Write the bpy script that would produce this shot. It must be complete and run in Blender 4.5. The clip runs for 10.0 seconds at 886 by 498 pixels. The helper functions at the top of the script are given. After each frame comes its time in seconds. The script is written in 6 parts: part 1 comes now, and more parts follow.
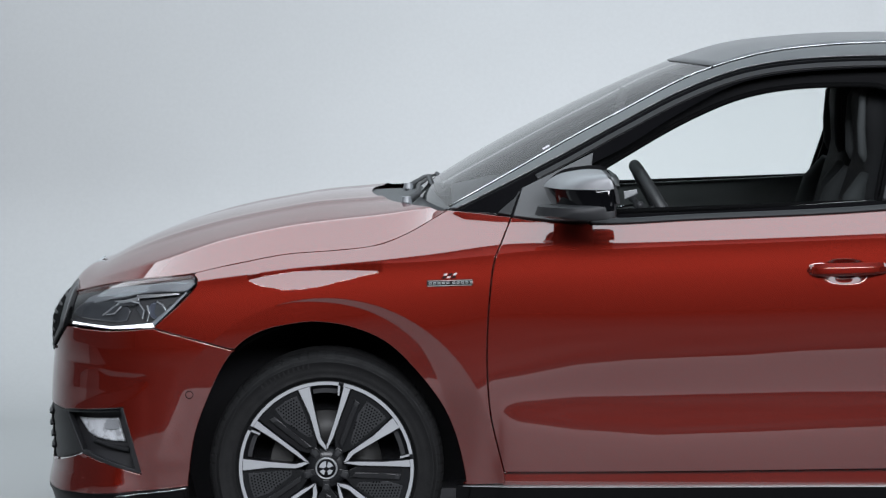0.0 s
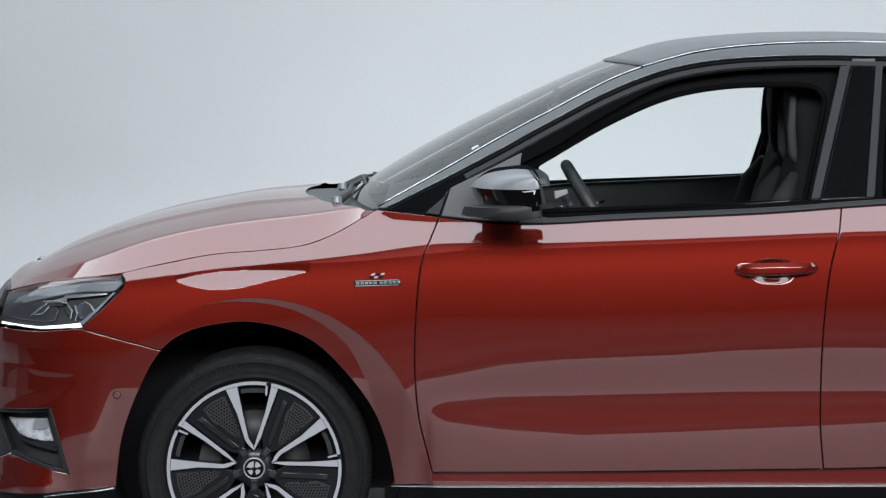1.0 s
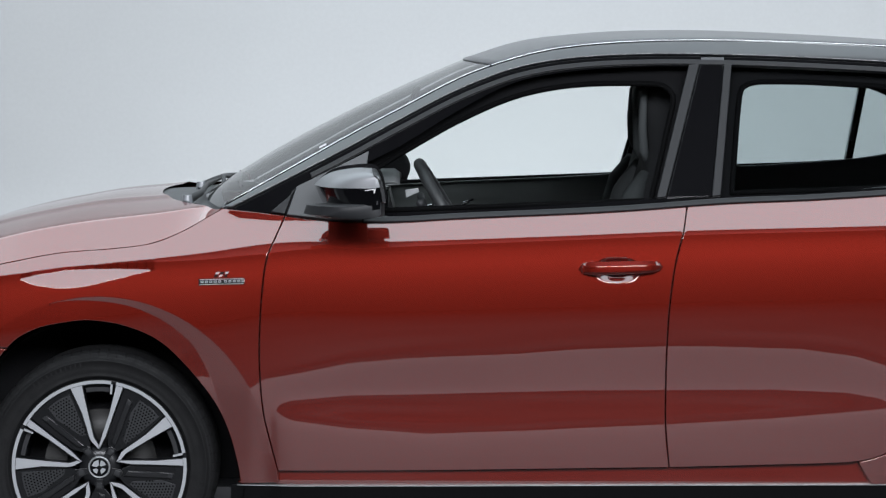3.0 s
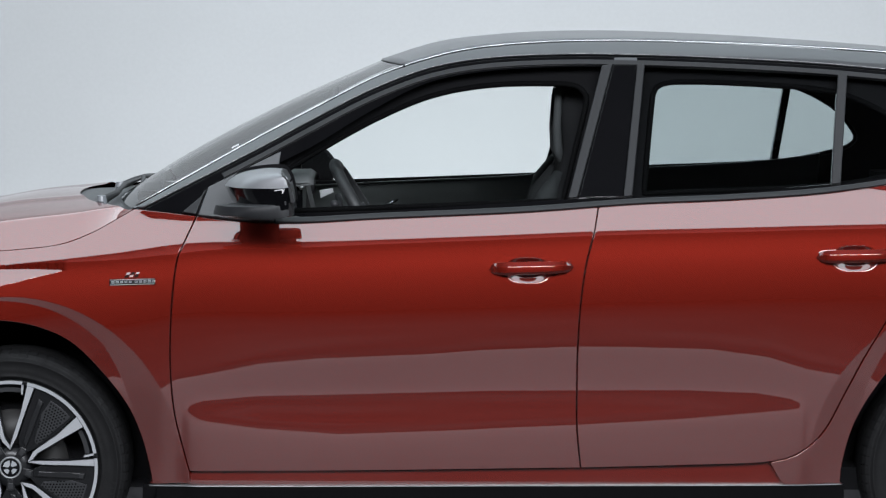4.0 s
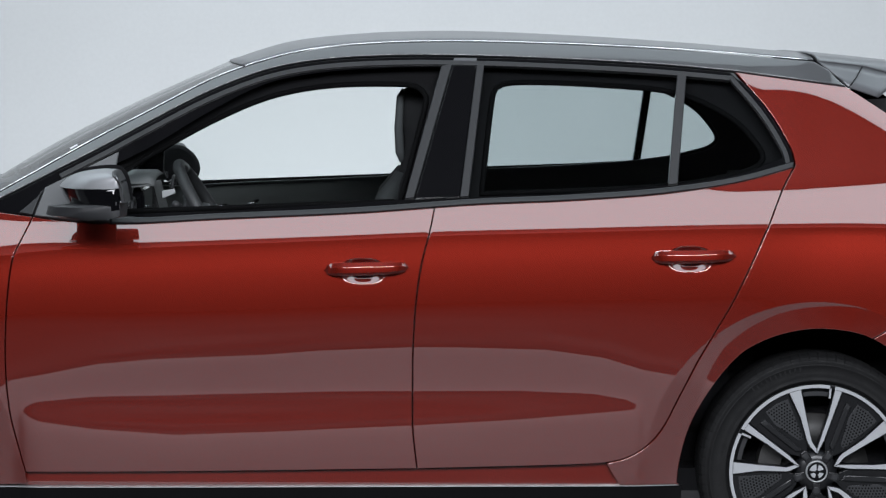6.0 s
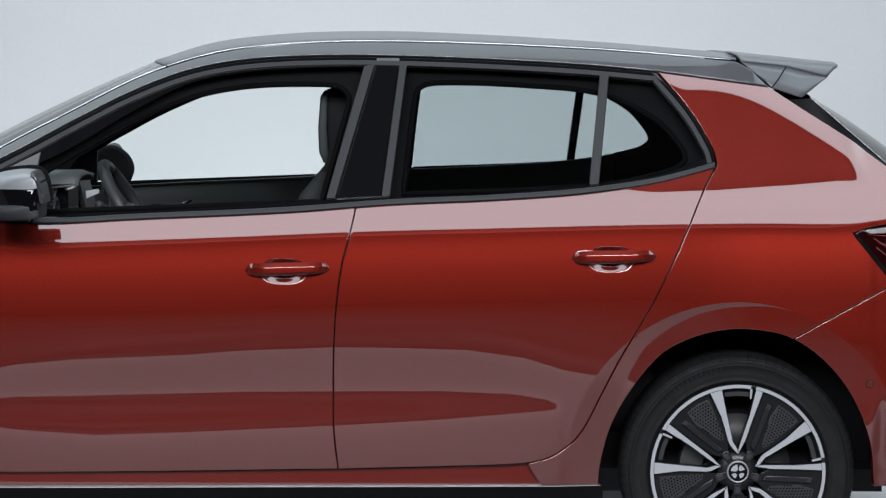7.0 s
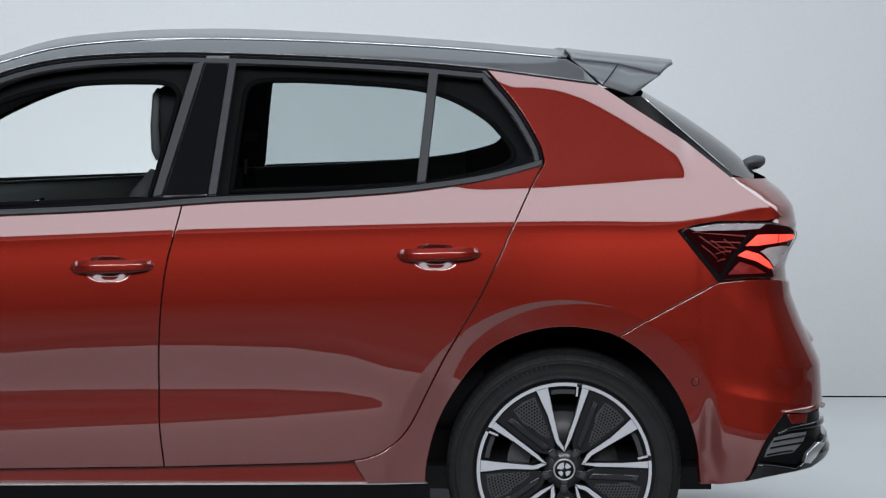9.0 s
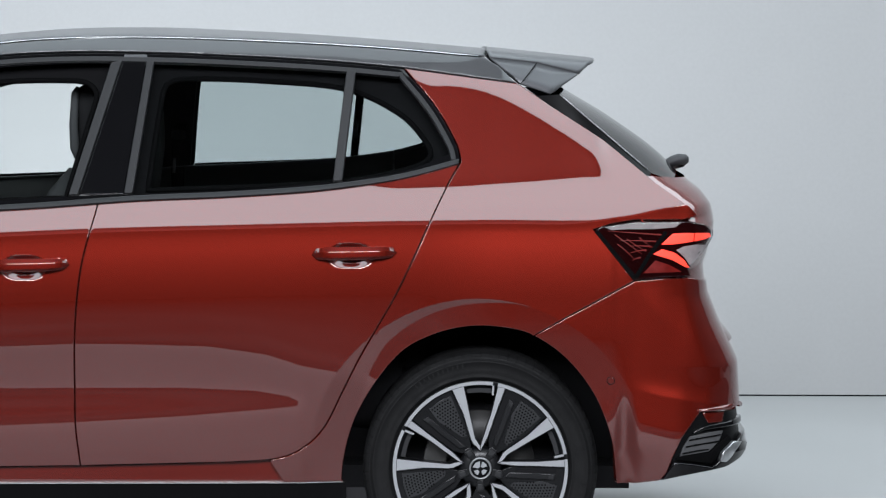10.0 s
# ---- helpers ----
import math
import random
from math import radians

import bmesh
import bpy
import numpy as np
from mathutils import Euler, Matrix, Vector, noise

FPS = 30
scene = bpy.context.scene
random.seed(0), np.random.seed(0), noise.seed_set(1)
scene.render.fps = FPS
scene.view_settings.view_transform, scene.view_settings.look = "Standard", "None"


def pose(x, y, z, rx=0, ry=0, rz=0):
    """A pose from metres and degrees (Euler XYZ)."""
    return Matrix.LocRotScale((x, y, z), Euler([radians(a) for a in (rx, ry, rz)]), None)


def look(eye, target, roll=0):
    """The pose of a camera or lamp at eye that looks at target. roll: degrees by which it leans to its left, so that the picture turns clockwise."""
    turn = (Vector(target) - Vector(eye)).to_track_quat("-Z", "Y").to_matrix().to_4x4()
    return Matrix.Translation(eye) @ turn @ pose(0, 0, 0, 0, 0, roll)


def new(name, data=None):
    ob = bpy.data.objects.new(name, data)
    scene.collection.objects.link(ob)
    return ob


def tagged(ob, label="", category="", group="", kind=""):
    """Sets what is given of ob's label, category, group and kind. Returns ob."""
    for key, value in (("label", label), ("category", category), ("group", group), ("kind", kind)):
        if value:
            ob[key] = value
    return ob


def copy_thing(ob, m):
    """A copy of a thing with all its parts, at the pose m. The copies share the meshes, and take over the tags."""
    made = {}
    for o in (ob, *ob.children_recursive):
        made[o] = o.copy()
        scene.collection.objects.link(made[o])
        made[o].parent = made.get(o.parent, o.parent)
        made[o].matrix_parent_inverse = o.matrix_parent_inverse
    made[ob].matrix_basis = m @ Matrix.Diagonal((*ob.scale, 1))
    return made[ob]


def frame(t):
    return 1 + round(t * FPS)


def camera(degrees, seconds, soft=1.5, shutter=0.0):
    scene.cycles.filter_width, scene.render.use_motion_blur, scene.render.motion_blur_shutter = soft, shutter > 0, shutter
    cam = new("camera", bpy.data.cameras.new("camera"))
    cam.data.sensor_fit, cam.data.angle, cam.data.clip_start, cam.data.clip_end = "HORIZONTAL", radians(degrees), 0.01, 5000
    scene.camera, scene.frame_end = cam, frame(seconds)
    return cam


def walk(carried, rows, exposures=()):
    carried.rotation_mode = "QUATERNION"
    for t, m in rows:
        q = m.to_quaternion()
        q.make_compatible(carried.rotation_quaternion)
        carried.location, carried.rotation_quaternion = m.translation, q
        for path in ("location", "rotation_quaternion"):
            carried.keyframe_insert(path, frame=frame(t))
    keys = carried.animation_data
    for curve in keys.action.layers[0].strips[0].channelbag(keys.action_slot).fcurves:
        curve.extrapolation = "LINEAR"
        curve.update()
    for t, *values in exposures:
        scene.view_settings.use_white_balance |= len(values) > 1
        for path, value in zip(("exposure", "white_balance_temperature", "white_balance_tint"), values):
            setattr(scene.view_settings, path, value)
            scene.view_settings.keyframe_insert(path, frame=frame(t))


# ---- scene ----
cam = camera(16.65, 10.0, soft=1.3)
PITCH, ROLL, YAW = -4.18, 0.198, -0.041
EYE_Y, EYE_Z = -8.746, 1.47
# seconds, metres along the rail, small drift of the tilt in degrees
RAIL = [
    (0.0, 0.2994, 0.002), (0.5, 0.3857, 0.003), (1.0, 0.4894, 0.004), (1.5, 0.5807, -0.010), (2.0, 0.6898, -0.010),
    (2.5, 0.7889, -0.014), (4.0, 1.1300, -0.003), (4.5, 1.2443, 0.013), (5.0, 1.3653, 0.018), (5.5, 1.4636, 0.014),
    (7.0, 1.7684, 0.024), (7.5, 1.8748, 0.021), (8.0, 1.9864, 0.002), (8.5, 2.1058, 0.003), (9.0, 2.2249, -0.011),
    (9.5, 2.3321, -0.024), (10.0, 2.4453, -0.031),
]
walk(cam, [(t, pose(x, EYE_Y + 0.0024 * t, EYE_Z, 0, 0, YAW) @ pose(0, 0, 0, 90 + PITCH + d, 0, 0) @ pose(0, 0, 0, 0, 0, ROLL)) for t, x, d in RAIL])

# ---- light: a studio with one large overhead soft light and two added unseen lamps ----
world = bpy.data.worlds.new("studio_dark")
world.use_nodes = True
world.node_tree.nodes["Background"].inputs[0].default_value = (0.6, 0.8, 1.0, 1)
world.node_tree.nodes["Background"].inputs[1].default_value = 0.01
scene.world = world
scene.view_settings.exposure = 0.0


def area_lamp(name, x0, x1, y0, y1, z, radiance, colour):
    """A soft light that hangs level at height z and shines down."""
    lamp = bpy.data.lights.new(name, "AREA")
    lamp.shape, lamp.size, lamp.size_y = "RECTANGLE", x1 - x0, y1 - y0
    lamp.energy, lamp.color = radiance * math.pi * (x1 - x0) * (y1 - y0), colour
    ob = new(name, lamp)
    ob.matrix_world = pose((x0 + x1) / 2, (y0 + y1) / 2, z)
    return ob


COOL = (0.88, 0.96, 1.035)
area_lamp("overhead_soft_light", -4.8, 11.2, -2.2, 2.9, 4.0, 2.65, (0.84, 0.965, 1.04))
# Added front lamp, unseen: brightens flank and wheels where the overhead light falls short.
key = area_lamp("added_front_light", -4.8, 4.8, -1.2, 1.2, 4.0, 22.6, (0.92, 0.955, 1.03))
key.matrix_world = look((1.7, -9.0, 4.75), (1.7, -0.8, 0.7))
# Added lamp hidden behind the car: brightens the middle of the wall.
glow = area_lamp("added_wall_glow", -1.4, 1.4, -0.2, 0.2, 1.0, 14.0, COOL)
glow.matrix_world = look((1.3, 1.45, 0.30), (1.3, 3.3, 1.15))

# ---- materials ----


def material(name, colour, rough=0.5, metal=0.0, grain=0.0, grain_scale=200.0, bump=0.0, coat=0.0, coat_ior=1.5, coat_rough=0.02, spec=0.5, blotch=0.0, blotch_scale=6.0, emit=None, emit_strength=0.0):
    """A Principled surface with fine grain and broad blotches in its colour and gloss, in metres of the world."""
    m = bpy.data.materials.new(name)
    m.use_nodes = True
    nt = m.node_tree
    b = nt.nodes["Principled BSDF"]
    b.inputs["Base Color"].default_value = (*colour, 1)
    b.inputs["Roughness"].default_value = rough
    b.inputs["Metallic"].default_value = metal
    b.inputs["Specular IOR Level"].default_value = spec
    b.inputs["Coat Weight"].default_value = coat
    b.inputs["Coat IOR"].default_value = coat_ior
    b.inputs["Coat Roughness"].default_value = coat_rough
    if emit:
        b.inputs["Emission Color"].default_value = (*emit, 1)
        b.inputs["Emission Strength"].default_value = emit_strength
    if grain or bump or blotch:
        where = nt.nodes.new("ShaderNodeTexCoord")
        fine = nt.nodes.new("ShaderNodeTexNoise")
        fine.inputs["Scale"].default_value, fine.inputs["Detail"].default_value = grain_scale, 3
        broad = nt.nodes.new("ShaderNodeTexNoise")
        broad.inputs["Scale"].default_value, broad.inputs["Detail"].default_value = blotch_scale, 4
        for n in (fine, broad):
            nt.links.new(where.outputs["Object"], n.inputs["Vector"])
        value = None
        for n, amount in ((fine, grain), (broad, blotch)):
            if not amount:
                continue
            r = nt.nodes.new("ShaderNodeMapRange")
            r.inputs[1].default_value, r.inputs[2].default_value = 0.3, 0.7
            r.inputs[3].default_value, r.inputs[4].default_value = 1 - amount, 1 + amount
            nt.links.new(n.outputs["Fac"], r.inputs[0])
            if value is None:
                value = r.outputs[0]
            else:
                mul = nt.nodes.new("ShaderNodeMath")
                mul.operation = "MULTIPLY"
                nt.links.new(value, mul.inputs[0]), nt.links.new(r.outputs[0], mul.inputs[1])
                value = mul.outputs[0]
        if value is not None:
            mix = nt.nodes.new("ShaderNodeVectorMath")
            mix.operation = "SCALE"
            mix.inputs[0].default_value = colour
            nt.links.new(value, mix.inputs["Scale"])
            nt.links.new(mix.outputs[0], b.inputs["Base Color"])
            rr = nt.nodes.new("ShaderNodeMath")
            rr.operation = "MULTIPLY"
            rr.inputs[1].default_value = rough
            nt.links.new(value, rr.inputs[0]), nt.links.new(rr.outputs[0], b.inputs["Roughness"])
        if bump:
            bp = nt.nodes.new("ShaderNodeBump")
            bp.inputs["Strength"].default_value, bp.inputs["Distance"].default_value = bump, 0.002
            nt.links.new(fine.outputs["Fac"], bp.inputs["Height"])
            nt.links.new(bp.outputs[0], b.inputs["Normal"])
    return m


def glass(name, tint, ior=1.5):
    """A thin pane: what passes is tinted, what is mirrored follows Fresnel."""
    m = bpy.data.materials.new(name)
    m.use_nodes = True
    nt = m.node_tree
    nt.nodes.remove(nt.nodes["Principled BSDF"])
    out = nt.nodes["Material Output"]
    clear, gloss, mix, fr = (nt.nodes.new(k) for k in ("ShaderNodeBsdfTransparent", "ShaderNodeBsdfGlossy", "ShaderNodeMixShader", "ShaderNodeFresnel"))
    clear.inputs[0].default_value = (*tint, 1)
    gloss.inputs["Roughness"].default_value = 0.0
    fr.inputs[0].default_value = ior
    nt.links.new(fr.outputs[0], mix.inputs[0]), nt.links.new(clear.outputs[0], mix.inputs[1]), nt.links.new(gloss.outputs[0], mix.inputs[2])
    nt.links.new(mix.outputs[0], out.inputs[0])
    return m


M_RED = material("red_metallic_paint", (0.113, 0.0084, 0.0048), 0.41, 0.62, grain=0.05, grain_scale=900, coat=1.0, coat_ior=2.08, coat_rough=0.0, spec=0.0)
M_GREY = material("grey_metallic_paint", (0.052, 0.053, 0.056), 0.42, 0.7, grain=0.04, grain_scale=900, coat=0.65, coat_ior=1.6, coat_rough=0.0)
M_ROOF = material("dark_grey_roof_paint", (0.074, 0.0755, 0.080), 0.40, 0.3, grain=0.04, grain_scale=900, coat=0.35, coat_ior=1.22, coat_rough=0.0, spec=0.2)
M_CAP = material("satin_mirror_paint", (0.17, 0.173, 0.18), 0.46, 0.5, grain=0.04, grain_scale=900)
M_GLOSSBLACK = material("gloss_black", (0.0025, 0.0025, 0.003), 0.06, spec=0.3, coat=0.4, blotch=0.1)
M_TRIM = material("anthracite_trim", (0.012, 0.0123, 0.0135), 0.45, spec=0.25, grain=0.08, bump=0.05, grain_scale=700)
M_SAIL = material("grey_sail_plastic", (0.045, 0.046, 0.048), 0.55, grain=0.08, bump=0.05, grain_scale=700)
M_BLACK = material("black_plastic", (0.014, 0.014, 0.016), 0.6, grain=0.15, bump=0.15, grain_scale=500)
M_RUBBER = material("tyre_rubber", (0.0034, 0.0034, 0.0037), 0.75, spec=0.21, grain=0.15, grain_scale=300, bump=0.1, blotch=0.15, blotch_scale=25)
M_LINING = material("black_cabin_lining", (0.0045, 0.0045, 0.005), 0.9, spec=0.08, grain=0.2, bump=0.2)
# Near-black for seals, grille and lamp ribs; elsewhere paints the shade in holes.
M_HOLE = material("near_black_parts_and_shade", (0.002, 0.002, 0.0022), 0.9, spec=0.05)
M_LINER = material("wheel_well_felt", (0.008, 0.008, 0.0088), 0.95, spec=0.12, grain=0.2, bump=0.3)
M_ALLOY = material("machined_alloy", (0.35, 0.36, 0.375), 0.36, 0.5, grain=0.03, grain_scale=900)
M_RIMDARK = material("dark_rim_paint", (0.006, 0.0063, 0.0072), 0.36, 0.1, spec=0.3, coat=0.08, blotch=0.08)
M_AERO = material("gloss_black_aero", (0.0045, 0.0048, 0.0055), 0.3, spec=0.25, grain=0.1, grain_scale=500)
M_INSERT = material("dark_aero_insert", (0.017, 0.0175, 0.019), 0.40, spec=0.3, grain=0.1, grain_scale=500)
M_STEEL = material("brake_steel", (0.022, 0.0215, 0.021), 0.55, 0.3, grain=0.1, grain_scale=200, blotch=0.2, blotch_scale=20)
M_CHROME = material("chrome", (0.75, 0.76, 0.78), 0.08, 1.0)
M_CLOTH = material("black_seat_cloth", (0.0065, 0.0068, 0.0075), 0.9, spec=0.2, grain=0.3, grain_scale=900, bump=0.4, blotch=0.1)
M_SEATSIDE = material("dark_seat_side_cloth", (0.016, 0.018, 0.0185), 0.85, spec=0.2, grain=0.25, grain_scale=900, bump=0.3)
M_SEATGREY = material("grey_seat_fabric", (0.032, 0.035, 0.036), 0.85, spec=0.2, grain=0.2, grain_scale=900, bump=0.3)
M_DASH = material("dark_dash_plastic", (0.035, 0.037, 0.039), 0.6, grain=0.12, grain_scale=600, bump=0.15)
M_DASHTOP = material("grey_dash_top", (0.11, 0.116, 0.117), 0.65, grain=0.1, grain_scale=600, bump=0.1)
M_DOORCARD = material("door_card_plastic", (0.075, 0.083, 0.082), 0.55, grain=0.1, grain_scale=600, bump=0.1)
M_LEATHER = material("wheel_leather", (0.020, 0.021, 0.022), 0.5, grain=0.12, grain_scale=900, bump=0.2)
M_LAMPDARK = material("dark_lamp_bowl", (0.032, 0.034, 0.038), 0.35, 0.2, blotch=0.2, blotch_scale=30)
M_LAMPGREY = material("lamp_reflector_grey", (0.13, 0.137, 0.147), 0.35, 0.1, blotch=0.1, blotch_scale=30)
M_FOG = material("fog_lamp_reflector", (0.55, 0.56, 0.58), 0.3, 0.3, blotch=0.25, blotch_scale=40)
M_CLEAR = glass("clear_glass", (0.97, 0.985, 0.98), 1.2)
M_SCREEN = glass("windscreen_glass", (0.70, 0.725, 0.73), 2.15)
M_PROJECTOR = material("projector_lens", (0.05, 0.055, 0.07), 0.05, coat=1.0)
M_PRIVACY = glass("privacy_glass", (0.71, 0.76, 0.76), 1.25)
M_HATCHGLASS = glass("dark_hatch_glass", (0.08, 0.085, 0.09), 1.5)
M_LENS = glass("lamp_lens", (0.93, 0.94, 0.95))
# Clear lamp section; also paints the pale reflection on the tail lamp's top.
M_LENSGREY = material("clear_lens_and_sheen", (0.22, 0.20, 0.20), 0.12, coat=0.5, blotch=0.15, blotch_scale=40)
M_LATTICE = material("dim_red_lattice", (0.12, 0.0045, 0.003), 0.35, spec=0.2, blotch=0.25, blotch_scale=60)
M_DARKLENS = material("smoked_red_lens", (0.009, 0.0011, 0.0013), 0.05, coat=0.12, spec=0.15)
M_TAILGLOW = material("lit_tail_light", (0.8, 0.05, 0.03), 0.3, emit=(1.0, 0.055, 0.035), emit_strength=1.1)
M_DRL = material("lit_day_light", (0.9, 0.93, 0.95), 0.3, emit=(0.93, 0.97, 1.0), emit_strength=1.6)
M_FLOOR = material("pale_studio_floor", (0.258, 0.258, 0.258), 0.6, blotch=0.03, blotch_scale=1.2, grain=0.02, grain_scale=60)
M_GROUND = material("pale_floor_paint", (0.300, 0.300, 0.300), 0.55, blotch=0.03, blotch_scale=1.2, grain=0.02, grain_scale=60)
# Darkened floor colour that stands in for less light on the front strip.
M_DIMFLOOR = material("dimmed_floor", (0.078, 0.078, 0.079), 0.6, blotch=0.04, blotch_scale=1.2, grain=0.02, grain_scale=60)
M_SKIRT = material("black_skirt_plastic", (0.003, 0.003, 0.0034), 0.4, grain=0.1, grain_scale=500, spec=0.08)
M_DARKWALL = material("dark_studio_paint", (0.026, 0.026, 0.028), 0.9, blotch=0.1, blotch_scale=0.8)
M_DARKFLOOR = material("dark_studio_floor", (0.004, 0.004, 0.0042), 0.8, spec=0.1, blotch=0.15, blotch_scale=1.0)
M_BADGEBAR = material("dull_badge_metal", (0.24, 0.245, 0.25), 0.4, 0.5)
M_BADGE = material("dark_badge", (0.004, 0.0042, 0.005), 0.6, spec=0.08)
M_SILVER = material("silver_lettering", (0.5, 0.51, 0.52), 0.3, 0.9)

# ---- helpers for the car body ----


def curve_at(table):
    """A smooth function through a short table of (x, value)."""
    xs, vs = np.array([p[0] for p in table], float), np.array([p[1] for p in table], float)
    m = np.gradient(vs, xs) if len(xs) > 2 else np.zeros(len(xs)) + (vs[-1] - vs[0]) / (xs[-1] - xs[0])

    def f(x):
        x = np.clip(np.asarray(x, float), xs[0], xs[-1])
        i = np.clip(np.searchsorted(xs, x) - 1, 0, len(xs) - 2)
        h = xs[i + 1] - xs[i]
        t = (x - xs[i]) / h
        return ((1 + 2 * t) * (1 - t) ** 2 * vs[i] + t * (1 - t) ** 2 * h * m[i] + t * t * (3 - 2 * t) * vs[i + 1] + t * t * (t - 1) * h * m[i + 1])
    return f


def line_at(table):
    xs, vs = [p[0] for p in table], [p[1] for p in table]
    return lambda x: np.interp(x, xs, vs)


def smooth(x, a, b):
    t = np.clip((np.asarray(x, float) - a) / (b - a), 0, 1)
    return t * t * (3 - 2 * t)


# silhouette of the nose and the tail, height to x
NOSE = line_at([(0.15, -0.767), (0.20, -0.782), (0.225, -0.794), (0.27, -0.784), (0.33, -0.782), (0.40, -0.789), (0.51, -0.784), (0.58, -0.778), (0.64, -0.780), (0.68, -0.778), (0.725, -0.752), (0.757, -0.72), (0.80, -0.66), (0.86, -0.56), (1.5, -0.5)])
TAIL = line_at([(0.15, 3.18), (0.26, 3.203), (0.30, 3.246), (0.355, 3.27), (0.38, 3.261), (0.46, 3.252), (0.586, 3.244), (0.634, 3.222), (0.70, 3.190), (0.77, 3.162), (0.84, 3.155), (0.90, 3.172), (0.93, 3.182), (0.966, 3.186), (1.0, 3.185), (1.5, 3.185)])
# character lines, x to height
CREASE = curve_at([(-0.7, 0.755), (-0.353, 0.804), (-0.118, 0.834), (0.09, 0.856), (0.27, 0.877), (0.46, 0.904), (0.74, 0.909), (1.257, 0.928), (1.54, 0.941), (1.904, 0.952), (2.419, 0.965), (2.64, 0.967), (2.78, 0.966), (2.85, 0.968), (2.89, 0.974), (2.933, 0.980), (3.009, 0.996), (3.086, 1.010), (3.2, 1.022)])
BELT = curve_at([(0.3, 0.992), (0.426, 0.985), (0.575, 0.972), (0.739, 0.970), (0.947, 0.981), (1.371, 1.002), (1.648, 1.023), (1.904, 1.035), (2.179, 1.057), (2.35, 1.084), (2.492, 1.121)])
SHOULDER = line_at([(-0.8, 1.2), (0.25, 1.1), (0.30, 0.985), (0.36, 0.962), (0.45, 0.957), (0.60, 0.958), (0.70, 0.968), (0.76, 1.0), (1.9, 1.05), (2.0, 1.05), (2.15, 1.04), (2.35, 1.042), (2.5, 1.047), (2.7, 1.060), (2.82, 1.070), (3.2, 1.075)])
GLEAM = line_at([(-0.8, 0.24), (-0.56, 0.29), (-0.50, 0.383), (-0.424, 0.409), (-0.392, 0.48), (-0.378, 0.516), (-0.345, 0.52), (-0.3, 0.52), (0.3, 0.52), (0.397, 0.522), (0.434, 0.548), (0.508, 0.561), (0.656, 0.591), (0.804, 0.605), (1.1, 0.618), (1.248, 0.630), (1.492, 0.640), (1.617, 0.640), (1.839, 0.635), (1.987, 0.615), (2.091, 0.583), (2.176, 0.569), (2.24, 0.545), (2.30, 0.50), (2.87, 0.44), (2.90, 0.455), (2.922, 0.515), (2.935, 0.50), (2.96, 0.42), (3.05, 0.40), (3.3, 0.38)])
HOLLOW_TOP = line_at([(0.455, 0.467), (0.480, 0.483), (0.506, 0.491), (0.656, 0.505), (0.951, 0.512), (1.248, 0.521), (1.5, 0.523), (1.767, 0.525), (1.959, 0.518), (2.05, 0.503), (2.088, 0.485)])
HOLLOW_LOW = line_at([(0.455, 0.467), (0.480, 0.450), (0.506, 0.438), (0.656, 0.418), (0.862, 0.404), (1.1, 0.412), (1.5, 0.432), (1.767, 0.449), (1.989, 0.469), (2.05, 0.475), (2.088, 0.482)])
PILLAR_BAND = curve_at([(2.30, 1.352), (2.353, 1.340), (2.413, 1.319), (2.474, 1.3165), (2.54, 1.308), (2.594, 1.291), (2.67, 1.254), (2.745, 1.209), (2.81, 1.165), (2.864, 1.117), (2.93, 1.05)])
PILLAR_EDGE = line_at([(2.2, 0.0), (2.399, 0.0), (2.40, 1.303), (2.65, 1.270), (2.73, 1.205), (2.88, 1.101), (2.95, 1.044), (3.0, 0.0)])
STRIP = line_at([(0.0, 0.003), (0.10, 0.006), (0.27, 0.017), (0.43, 0.025), (0.60, 0.017), (0.95, 0.0115), (2.76, 0.0105), (2.86, 0.004), (3.2, 0.003)])
RAIL_Z = line_at([(0.308, 0.990), (0.492, 1.093), (0.64, 1.176), (0.789, 1.254), (0.938, 1.331), (1.029, 1.367), (1.15, 1.402), (1.241, 1.418), (1.369, 1.430), (1.50, 1.4355), (1.65, 1.4365), (1.85, 1.432), (2.055, 1.424), (2.284, 1.411), (2.56, 1.388)])
DLO_Z = line_at([(0.341, 0.990), (0.637, 1.141), (0.789, 1.223), (0.94, 1.300), (1.091, 1.357), (1.242, 1.385), (1.449, 1.397), (1.903, 1.388), (2.145, 1.375), (2.345, 1.358)])
BLISTER_TOP = line_at([(-0.21, 0.807), (-0.156, 0.817), (-0.089, 0.827), (-0.022, 0.831), (0.045, 0.833), (0.145, 0.833)])
BLISTER_LOW = line_at([(-0.21, 0.807), (-0.176, 0.793), (-0.116, 0.783), (-0.069, 0.784), (-0.022, 0.791), (0.045, 0.808), (0.145, 0.832)])
FRONT_AXLE, REAR_AXLE, AXLE_Z = 0.0, 2.551, 0.312


def EVEN(z):
    """The lean at which the flank at height z mirrors the edge of the white floor."""
    return math.tan(0.5 * (math.atan((1.47 - z) / 7.9) - math.atan(z / 2.05)))


STREAK_TOP, STREAK_LOW = line_at([(-0.604, 0.568), (-0.567, 0.561), (-0.475, 0.556)]), line_at([(-0.604, 0.565), (-0.576, 0.551), (-0.51, 0.549), (-0.475, 0.5555)])
LEDGE_TOP, LEDGE_LOW = line_at([(-0.69, 0.452), (-0.609, 0.492), (-0.535, 0.510), (-0.470, 0.541)]), line_at([(-0.69, 0.446), (-0.60, 0.464), (-0.518, 0.495), (-0.470, 0.534)])
